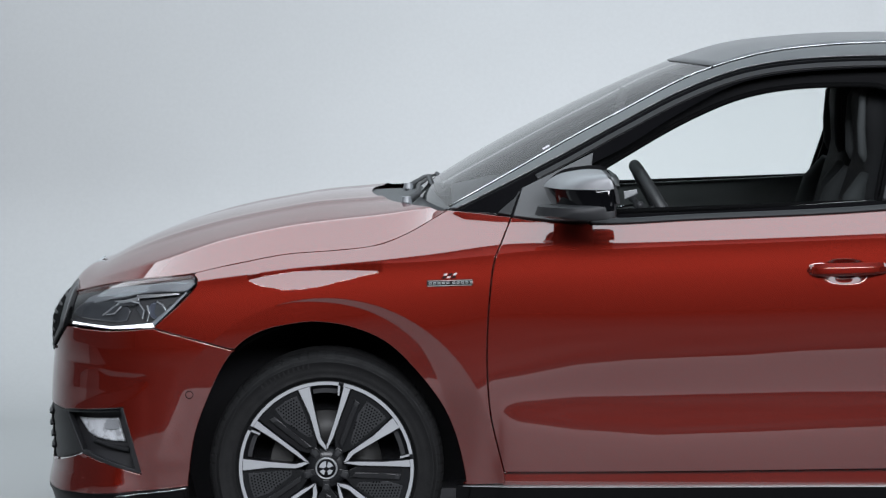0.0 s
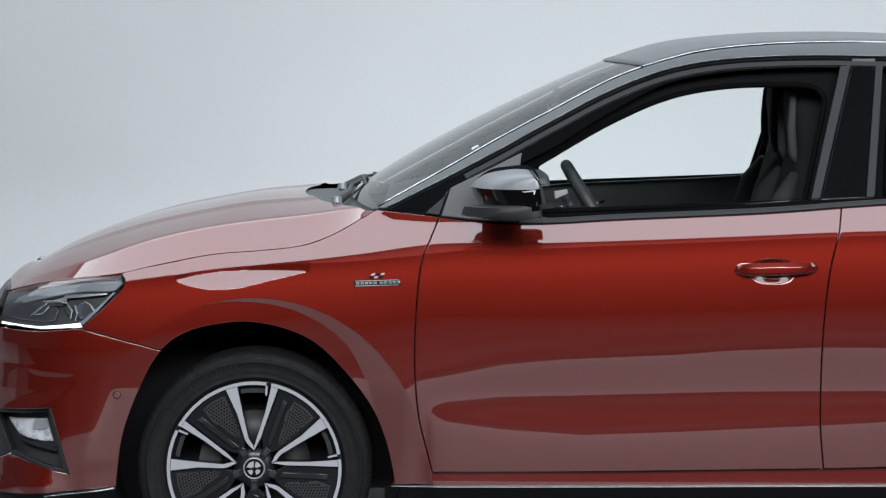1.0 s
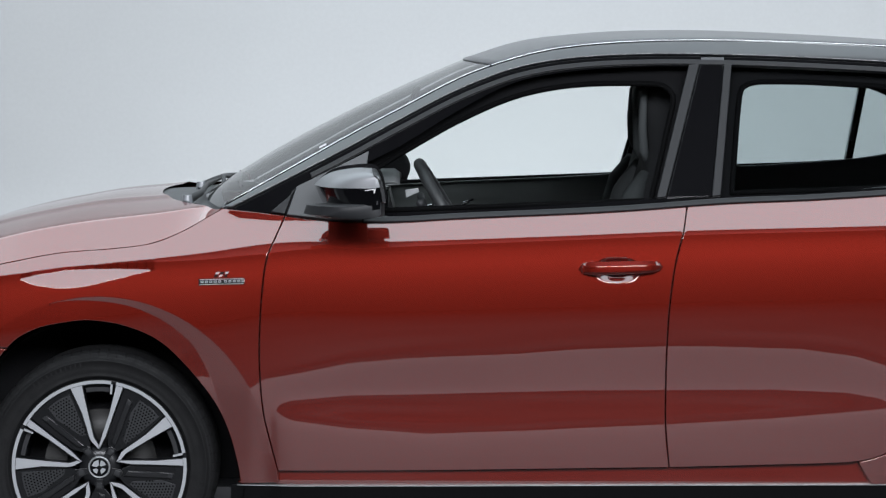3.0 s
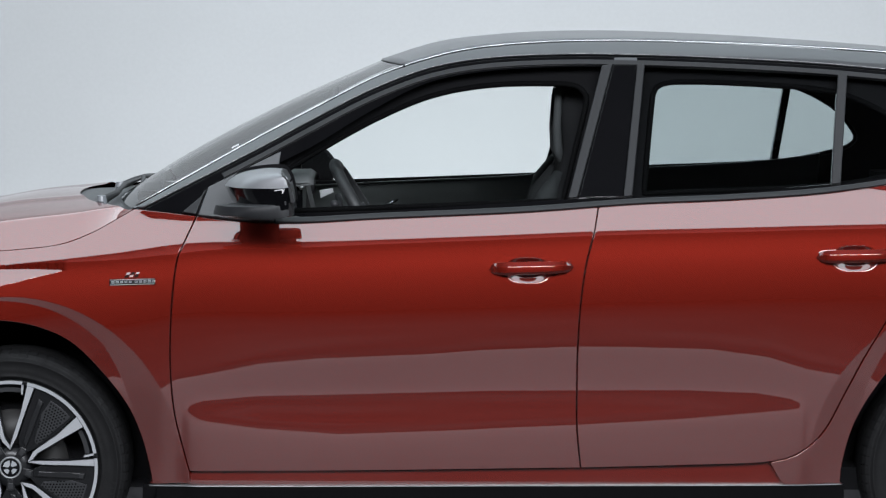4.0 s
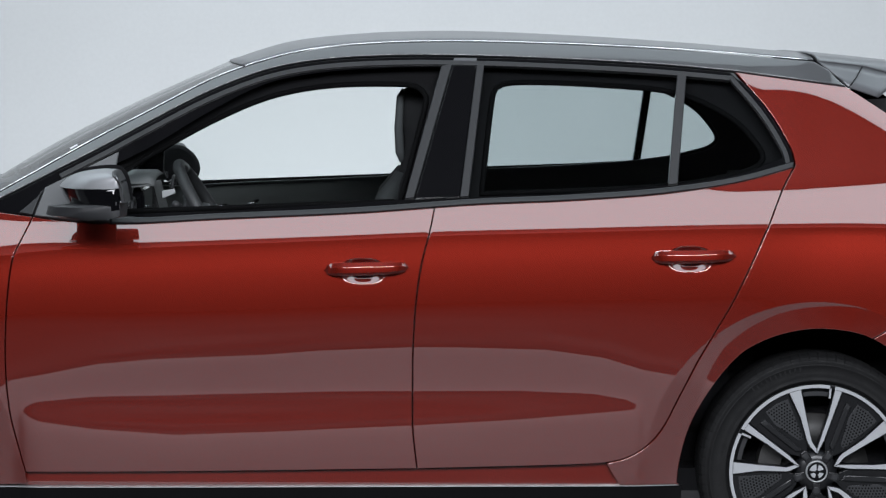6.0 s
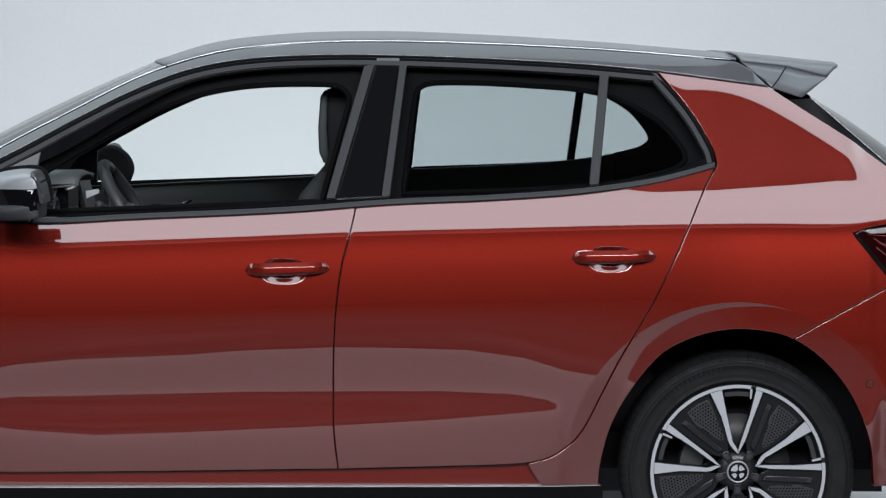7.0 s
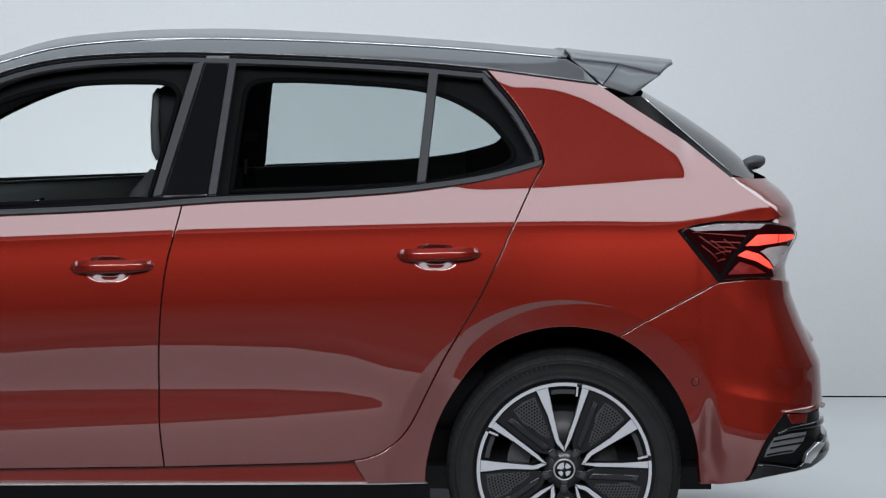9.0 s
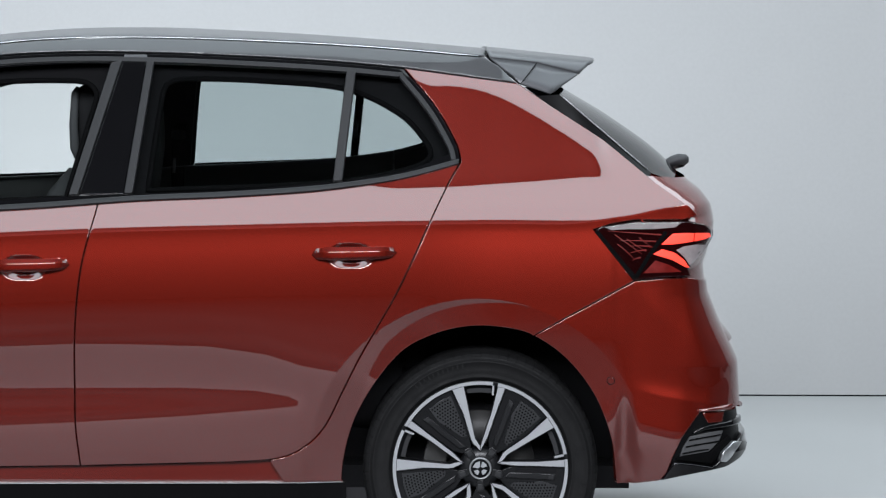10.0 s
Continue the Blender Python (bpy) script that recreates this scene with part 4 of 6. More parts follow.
for s in np.linspace(0, 1, 50):
    r = []
    xs, xm = 1.031 + s * (2.56 - 1.031), 0.960 + s * (2.58 - 0.960)
    for v in np.linspace(0, 1, 16):
        q = 1 - (1 - v) ** 2.4
        zs = float(r_side(xs))
        r.append((xs + (xm - xs) * min(1, q), -(float(half_width(xs, zs)) - 0.002) * (1 - v), zs + (float(r_mid(xm)) - zs) * q))
    rows.append(r)
loft("roof", both(rows), M_ROOF, car, thickness=0.004)
loft("headliner", [[(x, y * 0.9, z - 0.035) for x, y, z in r] for r in both(rows)], M_BLACK, car)
# rear spoiler: from the centre over the top edge and the crease down to the lower edge
rows, end_rows = [], []
for s in np.linspace(0, 1, 28):
    ctr = Vector((2.576 + 0.306 * s, 0, 1.4025 - 0.030 * s))
    top = Vector((2.566 + 0.294 * s, -0.490 + 0.125 * s, 1.4005 - 0.030 * s))
    mid = Vector((2.575 + 0.244 * s, -0.556 + 0.112 * s, np.interp(s, [0, 0.52, 1], [1.3825, 1.3690, 1.3410])))
    low = Vector((np.interp(s, [0, 0.34, 0.67, 1], [2.640, 2.657, 2.739, 2.817]), np.interp(s, [0, 0.34, 0.67, 1], [-0.566, -0.570, -0.556, -0.448]), np.interp(s, [0, 0.34, 0.67, 1], [1.332, 1.314, 1.287, 1.338])))
    end_rows.append([tuple(low), tuple(low.lerp(mid, 0.33)), tuple(low.lerp(mid, 0.67)), tuple(mid)])
    bend = Vector((mid.x * 0.55 + top.x * 0.45, mid.y * 0.80 + top.y * 0.20, mid.z * 0.25 + top.z * 0.75))
    r = [mid.lerp(bend, k).lerp(bend.lerp(top, k), k) for k in np.linspace(0, 1, 9)]
    r += [top.lerp(ctr, k) + Vector((0, 0, 0.004 * math.sin(k * math.pi))) for k in (0.2, 0.5, 0.8)] + [ctr]
    rows.append([tuple(p) for p in r])
spoiler = loft("rear_spoiler", both(rows), M_ROOF, car, thickness=0.006)
loft("spoiler_end", end_rows, M_ROOF, spoiler, thickness=0.004)
loft("spoiler_end", [[(x, -y, z) for x, y, z in r] for r in end_rows], M_ROOF, spoiler, thickness=0.004, flip=True)
tube("spoiler_edge", both(rows)[-1], 0.0022, M_ROOF, spoiler)
# Bright bars along the crease stand for its mirrored highlight.
for side in (-1, 1):
    tube("spoiler_highlight", [(r[0][0], side * (0.0015 - r[0][1]), r[0][2] + 0.001) for r in rows], 0.0016, M_BADGEBAR, spoiler, sides=6)
for side in (-1, 1):
    tube("spoiler_seam", [(2.657, side * 0.5725, 1.3145), (2.680, side * 0.553, 1.342), (2.702, side * 0.5045, 1.3695), (2.712, side * 0.478, 1.379), (2.725, side * 0.44, 1.3865)], 0.0016, M_LINER, spoiler, sides=6)
    tube("spoiler_seam", [(2.655, side * 0.5745, 1.316), (2.612, side * 0.565, 1.352), (2.576, side * 0.5575, 1.3825), (2.570, side * 0.530, 1.395), (2.566, side * 0.49, 1.402)], 0.0021, M_LINER, spoiler, sides=6)
# hatch: dark side panels and the window
rows = []
for s in np.linspace(0, 1, 24):
    e = Vector((2.70 + s * 0.306, -(0.578 + 0.012 * s), 1.284 - s * 0.220))
    g = Vector((2.762 + s * 0.250, -(0.576 - 0.020 * s), 1.287 - s * 0.211))
    rows.append([tuple(e), tuple(e.lerp(g, 0.5) + Vector((0.0, -0.003, 0.0))), tuple(g)])
loft("hatch_side_panel", rows, M_SKIRT, car)
loft("hatch_side_panel", [[(x, -y, z) for x, y, z in r] for r in rows], M_SKIRT, car, flip=True)
rows = []
h_mid = curve_at([(0, 1.300), (0.4, 1.213), (0.8, 1.105), (1.0, 1.030)])
for s in np.linspace(0, 1, 24):
    r = []
    g = Vector((2.762 + s * 0.250, -(0.576 - 0.020 * s), 1.287 - s * 0.211))
    m = Vector((2.790 + s * 0.362, 0, float(h_mid(s)) - 0.004))
    for v in np.linspace(0, 1, 14):
        q = 1 - (1 - v) ** 2.4
        r.append((g.x + (m.x - g.x) * q, g.y * (1 - v), g.z + (m.z - g.z) * q))
    rows.append(r)
hatch_glass = loft("hatch_window", both(rows), M_HATCHGLASS, car, flip=True)
for side in (-1, 1):
    tube("glass_edge", [(r[0][0], side * (0.002 - r[0][1]), r[0][2] + 0.002) for r in rows[1:-1]], 0.0016, M_SILVER, hatch_glass, sides=6)
rows = []
for s in np.linspace(0, 1, 40):
    r = []
    for v in np.linspace(0, 1, 24) ** 1.7:
        z = 1.078 - s * 0.44
        q = 1 - (1 - v) ** 9
        if z > 0.962:
            xs = np.interp(z, [0.96, 0.97, 1.0, 1.078], [3.095, 3.10, 3.085, 2.995]) - 0.006
        else:
            xs = float(np.interp(z, [0.64, 0.80, 0.8185, 0.839, 0.857, 0.893, 0.925, 0.955], [3.11, 3.09, 3.085, 3.080, 3.092, 3.124, 3.142, 3.135]))
        xm = np.interp(z, [0.64, 0.70, 0.77, 0.84, 0.93, 0.965, 1.0, 1.03, 1.078], [3.235, 3.186, 3.160, 3.154, 3.178, 3.182, 3.174, 3.152, 3.110])
        ys = float(half_width(xs, z)) - 0.004
        r.append((xs + (xm - xs) * q, -ys * (1 - v), z - 0.012 * q * float(smooth(z, 1.03, 1.078))))
    rows.append(r)
tailgate = loft("tailgate", both(rows), M_RED, car)

# underside, wheel wells
bm = bmesh.new()
box(bm, -0.15, 2.70, -0.70, 0.70, 0.16, 0.24)
part("underbody", bm, M_BLACK, car)
for ax in (FRONT_AXLE, REAR_AXLE):
    for side in (-1, 1):
        rows = []
        for a in np.linspace(-15 if ax == FRONT_AXLE else -5, 210, 32):
            c, s = math.cos(math.radians(a)), math.sin(math.radians(a))
            rows.append([(ax + 0.385 * c, side * y, 0.315 + 0.385 * s) for y in (0.80, 0.70, 0.55)])
        loft("wheel_well", rows, M_LINER, car)
        bm = bmesh.new()
        bm.faces.new([bm.verts.new((ax + 0.40 * math.cos(t), side * 0.55, 0.315 + 0.40 * math.sin(t))) for t in np.radians(np.linspace(-55 if ax == FRONT_AXLE else -8, 235, 48))])
        part("well_wall", bm, M_LINER, car)


# ---- wheels ----


def lathe(name, profile, mat, parent, label="", n=96):
    """A turned part about the y axis; profile of (radius, y)."""
    verts, faces = [], []
    k = len(profile)
    for i in range(n):
        a = 2 * math.pi * i / n
        verts += [(r * math.cos(a), y, r * math.sin(a)) for r, y in profile]
    for i in range(n):
        for j in range(k - 1):
            faces.append((i * k + j, i * k + j + 1, ((i + 1) % n) * k + j + 1, ((i + 1) % n) * k + j))
    return mesh_object(name, verts, faces, mat, parent, None, label)


def polar(r, a):
    return np.array((r * math.cos(math.radians(a)), r * math.sin(math.radians(a))))


def plate(name, outline, y0, y1, mat, parent, label="", bevel=0.0):
    """A flat piece cut to an outline in x and z, from y0 (outer face) back to y1."""
    if area(outline) < 0:
        outline = outline[::-1]
    bm = bmesh.new()
    f0 = [bm.verts.new((p[0], y0, p[1])) for p in outline]
    f1 = [bm.verts.new((p[0], y1, p[1])) for p in outline]
    top = bm.faces.new(f0)
    n = len(f0)
    for i in range(n):
        bm.faces.new((f0[i], f0[(i + 1) % n], f1[(i + 1) % n], f1[i]))
    if bevel:
        bmesh.ops.bevel(bm, geom=list(top.edges), offset=bevel, segments=2, affect="EDGES", profile=0.5)
    return part(name, bm, mat, parent, label)


def wheel_thing():
    wheel = new("wheel")
    wheel.parent = car
    lathe("tyre", [(0.226, 0.03), (0.229, 0.012), (0.234, 0.004), (0.2395, -0.0005), (0.2405, -0.0028), (0.2435, -0.0034), (0.2445, -0.0022), (0.253, -0.0042), (0.262, -0.005), (0.2800, -0.0030), (0.2808, -0.0042), (0.2840, -0.0034), (0.2848, -0.0016), (0.292, 0.003), (0.300, 0.010), (0.3045, 0.020), (0.307, 0.032), (0.308, 0.06), (0.308, 0.17), (0.306, 0.195), (0.29, 0.205), (0.23, 0.20)], M_RUBBER, wheel)
    lathe("rim_barrel", [(0.214, 0.012), (0.212, 0.05), (0.200, 0.10), (0.19, 0.19)], M_RIMDARK, wheel)
    lathe("rim_lip", [(0.2275, 0.012), (0.2325, 0.004), (0.2310, 0.000), (0.2295, 0.000), (0.2215, 0.003), (0.2140, 0.014)], M_RIMDARK, wheel)
    lathe("brake_disc", [(0.05, 0.075), (0.055, 0.07), (0.145, 0.07), (0.145, 0.09), (0.05, 0.09)], M_STEEL, wheel)
    lathe("wheel_back", [(0.0, 0.12), (0.20, 0.12)], M_LINER, wheel)
    lathe("rim_bed", [(0.2200, 0.006), (0.205, 0.022), (0.200, 0.05)], M_RIMDARK, wheel)
    for k in range(5):
        a0 = 90 + 72 * k
        wide = [polar(0.222, a0 + 11.3), polar(0.222, a0 + 20.0), polar(0.150, a0 + 17.6), polar(0.083, a0 + 18.5), polar(0.070, a0 + 17.0), polar(0.0465, a0 + 1), polar(0.0465, a0 - 1), polar(0.0610, a0 + 0.5), polar(0.081, a0 + 9.3), polar(0.150, a0 + 11.0)]
        slim = [polar(0.222, a0 - 11.6), polar(0.222, a0 - 17.0), polar(0.150, a0 - 15.6), polar(0.085, a0 - 13.0), polar(0.0465, a0 - 1), polar(0.0465, a0 + 1), polar(0.0610, a0 + 0.5), polar(0.090, a0 - 5.4), polar(0.150, a0 - 10.6)]
        for o in (wide, slim):
            plate("spoke", o, -0.001, 0.034, M_RIMDARK, wheel)
            plate("spoke_face", inset(o, 0.0014), -0.0018, 0.0, M_ALLOY, wheel, "machined bright spoke face")
        arc = np.linspace(a0 - 11.6, a0 - 80.2, 40)
        plate("rim_face", [polar(0.2300, a) for a in arc] + [polar(0.2215, a) for a in arc[::-1]], -0.0018, 0.006, M_ALLOY, wheel, "machined bright rim edge")
        plate("rim_hook", [polar(0.2215, a0 - 8.0), polar(0.2215, a0 - 9.4), polar(0.196, a0 - 9.9), polar(0.196, a0 - 8.6)], -0.001, 0.01, M_ALLOY, wheel)
        step_arc = np.linspace(a0 + 10, a0 - 8, 8)
        plate("window_step", [polar(0.219, a) for a in step_arc] + [polar(0.199, a) for a in step_arc[::-1]], 0.016, 0.05, M_INSERT, wheel)
        arc = np.linspace(a0 + 20.6, a0 + 54.4, 9)
        plate("aero_insert", [polar(0.2195, a) for a in arc] + [polar(0.150, a0 + 55.6), polar(0.085, a0 + 57.5), polar(0.060, a0 + 50), polar(0.056, a0 + 36), polar(0.060, a0 + 24), polar(0.085, a0 + 19.5), polar(0.150, a0 + 18.4)], 0.007, 0.03, M_AERO, wheel, "dark perforated aero insert", 0.001)
        plate("perforated_panel", [polar(0.206, a0 + 22.2), polar(0.207, a0 + 31), polar(0.206, a0 + 41.0), polar(0.165, a0 + 42.0), polar(0.130, a0 + 37.5), polar(0.094, a0 + 30.0), polar(0.092, a0 + 22.2)], 0.0060, 0.01, M_INSERT, wheel, "", 0.0006)
        # Flat dark plate painted as the shade of a deep slot.
        plate("aero_slot_shade", [polar(0.200, a0 + 51.0), polar(0.200, a0 + 53.6), polar(0.150, a0 + 54.6), polar(0.095, a0 + 55), polar(0.090, a0 + 47), polar(0.150, a0 + 49.5)], 0.0062, 0.02, M_LINER, wheel)
        plate("aero_fin", [polar(0.192, a0 + 45.0), polar(0.196, a0 + 49.6), polar(0.150, a0 + 49.0), polar(0.075, a0 + 46.5), polar(0.068, a0 + 34.0), polar(0.105, a0 + 40.5), polar(0.150, a0 + 44.0)], -0.001, 0.02, M_RIMDARK, wheel, "", 0.0025)
        plate("fin_tip", [polar(0.193, a0 + 45.2), polar(0.197, a0 + 49.4), polar(0.184, a0 + 49.2), polar(0.180, a0 + 45.4)], -0.002, 0.01, M_TRIM, wheel, "", 0.001)
        # Flat near-black discs paint the shade inside the holes; none are cut.
        bm = bmesh.new()
        for i in range(14):
            r = 0.098 + 0.0078 * i
            lo_, hi_ = a0 + 22.5 + 0.15 * i, a0 + min(40.0, 31 + 1.6 * i)
            da = math.degrees(0.0080 / r)
            for a in np.arange(lo_ + (da / 2 if i % 2 else 0), hi_, da):
                q = polar(r, a)
                bmesh.ops.create_circle(bm, cap_ends=True, segments=8, radius=0.0024, matrix=pose(q[0], 0.0054, q[1], 90))
        tagged(part("perforation_shade", bm, M_HOLE, wheel), kind="stuff")
        lug = [polar(0.033, a0 + 36 - 15), polar(0.057, a0 + 36 - 12), polar(0.063, a0 + 36 - 6), polar(0.063, a0 + 36 + 6), polar(0.057, a0 + 36 + 12), polar(0.033, a0 + 36 + 15)]
        plate("hub_arm", lug, 0.002, 0.03, M_RIMDARK, wheel, "", 0.0015)
        lug = [polar(0.042, a0 + 36 - 8), polar(0.057, a0 + 36 - 7), polar(0.057, a0 + 36 + 7), polar(0.042, a0 + 36 + 8)]
        plate("bolt_cover", lug, 0.0005, 0.01, M_INSERT, wheel, "", 0.001)
    # caliper behind the spokes
    cal = [polar(0.150, a) for a in np.linspace(150, 200, 8)] + [polar(0.095, a) for a in np.linspace(200, 150, 6)]
    plate("brake_caliper", cal, 0.052, 0.12, M_STEEL, wheel, "bare metal brake caliper", 0.004)
    # moulded lettering on the sidewall, as plain bars
    bm = bmesh.new()
    for a in list(np.linspace(100, 128, 11)) + list(np.linspace(-8, -30, 8)):
        q0, q1 = polar(0.268, a), polar(0.280, a)
        d = (q1 - q0) / np.linalg.norm(q1 - q0)
        nrm = np.array((-d[1], d[0])) * 0.0022
        pts = [q0 - nrm, q0 + nrm, q1 + nrm, q1 - nrm]
        bm.faces.new([bm.verts.new((p[0], -0.0058, p[1])) for p in pts])
    tagged(part("sidewall_mark", bm, M_RUBBER, wheel), kind="stuff")
    # tread blocks
    bm = bmesh.new()
    lug = [(0.2885, 0.0012), (0.2935, 0.0030), (0.3010, 0.0088), (0.3060, 0.0190), (0.3092, 0.034), (0.3092, 0.062), (0.303, 0.062), (0.300, 0.02)]
    for k in range(78):
        a = math.radians(360 / 78 * k)
        ca, sa = math.cos(a), math.sin(a)
        ends = []
        for w in (-0.0102, 0.0102):
            ends.append([bm.verts.new((r * ca - w * sa, y, r * sa + w * ca)) for r, y in lug])
        n = len(lug)
        for i in range(n):
            bm.faces.new((ends[0][i], ends[0][(i + 1) % n], ends[1][(i + 1) % n], ends[1][i]))
        bm.faces.new(ends[0][::-1]), bm.faces.new(ends[1])
    tagged(part("tread_block", bm, M_RUBBER, wheel), kind="stuff")
    lathe("hub", [(0.0, 0.004), (0.030, 0.004), (0.05, 0.008), (0.056, 0.02), (0.056, 0.05)], M_RIMDARK, wheel)
    lathe("hub_ring", [(0.0245, 0.0), (0.0255, -0.003), (0.0285, -0.003), (0.0295, 0.004)], M_BADGEBAR, wheel)
    lathe("hub_cap", [(0.0, -0.0015), (0.022, -0.001), (0.0245, 0.002)], M_BADGE, wheel)
    for r0, r1, a, b in ((0.006, 0.019, 20, 75), (0.006, 0.020, 95, 170), (0.008, 0.018, 200, 250), (0.008, 0.018, 290, 345)):
        plate("cap_emblem", [polar(r0, a), polar(r1, a), polar(r1, (a + b) / 2), polar(r1, b), polar(r0, b)], -0.0035, 0.0, M_ALLOY, wheel)
    return wheel


wheel = wheel_thing()
for k, (ax, side) in enumerate(((FRONT_AXLE, -1), (REAR_AXLE, -1), (FRONT_AXLE, 1), (REAR_AXLE, 1))):
    m = pose(ax, side * 0.838, AXLE_Z, 0, 0, 0 if side < 0 else 180)
    if k == 0:
        wheel.matrix_basis = m
    else:
        copy_thing(wheel, m)

# ---- lamps, mirrors, handles, badges ----


def disc_outline(x, z, r, n=14):
    return [(x + r * math.cos(2 * math.pi * i / n), z + r * math.sin(2 * math.pi * i / n)) for i in range(n)]


def stroke(pts, width):
    """A closed outline round a bent line of the given width, tapering at its ends if width is a pair."""
    w0, w1 = width if isinstance(width, tuple) else (width, width)
    p = np.array(pts, float)
    t = np.gradient(p, axis=0)
    t /= np.linalg.norm(t, axis=1, keepdims=True)
    n = np.stack([-t[:, 1], t[:, 0]], 1) * np.linspace(w0 / 2, w1 / 2, len(p))[:, None]
    return list(p + n) + list((p - n)[::-1])


def solid_sections(name, sections, mat, parent, label=""):
    """A closed body through rings of equal length, capped at both ends."""
    k = len(sections[0])
    verts = [tuple(map(float, p)) for s in sections for p in s]
    faces = [(i * k + j, i * k + (j + 1) % k, (i + 1) * k + (j + 1) % k, (i + 1) * k + j) for i in range(len(sections) - 1) for j in range(k)]
    faces += [tuple(range(k))[::-1], tuple((len(sections) - 1) * k + j for j in range(k))]
    bm = bmesh.new()
    vs = [bm.verts.new(v) for v in verts]
    for f in faces:
        bm.faces.new([vs[i] for i in f])
    ob = part(name, bm, mat, parent, label, True)
    ob.data.set_sharp_from_angle(angle=math.radians(42))
    return ob


for side in (-1, 1):
    own = OWN[side]
    # headlamp
    lens = spline(LAMP_TOP)[::-1][:-1] + spline(LAMP_REAR)[:-1] + [(-0.458, 0.681), (-0.577, 0.672), (-0.700, 0.674)]
    lamp = skin("headlamp", lens, M_BLACK, car, side, out=-0.045, gap=0.001, depth=-0.04, step=0.03, label="clear headlamp with lit day-light strip")
    cover = skin("lens", lens, M_LENS, lamp, side, out=-0.002, gap=0.0025, depth=0.004, step=0.02)
    cover.visible_shadow = False
    skin("bezel", spline([(-0.703, 0.746, 1), (-0.581, 0.788), (-0.47, 0.807), (-0.357, 0.819, 1), (-0.347, 0.800, 1), (-0.372, 0.778), (-0.46, 0.777), (-0.57, 0.761), (-0.66, 0.738)], 0.02, True), M_LAMPGREY, lamp, side, out=-0.018, gap=0, round_edge=0.004)
    skin("day_light", stroke([(-0.698, 0.684), (-0.640, 0.681), (-0.577, 0.6775), (-0.52, 0.682), (-0.462, 0.688)], (0.007, 0.011)), M_DRL, lamp, side, out=-0.012, gap=0, round_edge=0.002, label="lit white day-light strip")
    skin("light_blade", stroke([(-0.462, 0.689), (-0.42, 0.727), (-0.372, 0.775)], (0.012, 0.006)), M_LAMPGREY, lamp, side, out=-0.014, gap=0, round_edge=0.002)
    skin("reflector", spline([(-0.690, 0.70), (-0.66, 0.728), (-0.56, 0.748), (-0.52, 0.72), (-0.53, 0.692), (-0.62, 0.690)], 0.02, True), M_LAMPDARK, lamp, side, out=-0.036, gap=0, round_edge=0.004)
    skin("trim_fin", stroke([(-0.600, 0.704), (-0.555, 0.738), (-0.50, 0.752)], (0.003, 0.010)), M_SILVER, lamp, side, out=-0.028, gap=0, round_edge=0.001)
    skin("trim_fin", stroke([(-0.505, 0.757), (-0.45, 0.762), (-0.39, 0.768)], (0.010, 0.005)), M_SILVER, lamp, side, out=-0.026, gap=0, round_edge=0.001)
    for cell in ([(-0.565, 0.742), (-0.500, 0.747), (-0.512, 0.733), (-0.548, 0.731), (-0.566, 0.712), (-0.586, 0.706)], [(-0.497, 0.739), (-0.481, 0.720), (-0.486, 0.700), (-0.497, 0.712), (-0.506, 0.728)], [(-0.452, 0.744), (-0.436, 0.742), (-0.422, 0.722), (-0.444, 0.700), (-0.458, 0.716)], [(-0.385, 0.751), (-0.400, 0.742), (-0.424, 0.722), (-0.420, 0.735)]):
        skin("lamp_facet", cell, M_LAMPDARK, lamp, side, out=-0.028, gap=0, round_edge=0.003, step=0.008)
    for line in ([(-0.590, 0.707), (-0.566, 0.711), (-0.548, 0.730)], [(-0.566, 0.742), (-0.53, 0.746), (-0.497, 0.741)], [(-0.497, 0.738), (-0.484, 0.722), (-0.488, 0.701)], [(-0.450, 0.746), (-0.434, 0.738), (-0.424, 0.722)], [(-0.475, 0.695), (-0.47, 0.715), (-0.476, 0.735)]):
        skin("facet_edge", stroke(line, (0.0016, 0.0034)), M_ALLOY, lamp, side, out=-0.023, gap=0, round_edge=0.0006)
    pr = [(-0.455 + 0.020 * math.cos(a), 0.722 + 0.023 * math.sin(a)) for a in np.linspace(0, 2 * math.pi, 18, endpoint=False)]
    skin("projector", pr, M_PROJECTOR, lamp, side, out=-0.030, gap=0, round_edge=0.006, step=0.008)
    # grille frame and nose
    grille = [(-0.693, 0.764), (-0.700, 0.672), (-0.735, 0.62), (-0.770, 0.575)] + [(float(NOSE(z)), z) for z in np.linspace(0.57, 0.752, 22)]
    gr = skin("grille", grille, M_HOLE, car, side, out=0.003, gap=0, step=0.012, nose=True, round_edge=0.003, label="black front grille with grey frame")
    skin("grille_frame", stroke([(-0.700, 0.764), (-0.706, 0.715), (-0.716, 0.668), (-0.748, 0.612)], (0.022, 0.007)), M_SAIL, gr, side, out=0.008, gap=0, round_edge=0.003)
    for z in np.linspace(0.60, 0.735, 7):
        x0 = float(NOSE(z))
        skin("grille_bar", stroke([(x0 + 0.001, z), (x0 + 0.016, z), (x0 + 0.034, z + 0.002)], 0.007), M_TRIM, gr, side, out=0.0045, gap=0, round_edge=0.001, step=0.01)
    # lower intake, fog lamp
    intake = [(-0.706, 0.444), (-0.658, 0.340), (-0.765, 0.292)] + [(float(NOSE(z)), z) for z in np.linspace(0.292, 0.444, 14)]
    ik = skin("air_intake", intake, M_TRIM, car, side, out=-0.008, gap=0.001, step=0.012, nose=True, label="dark grey lower air intake")
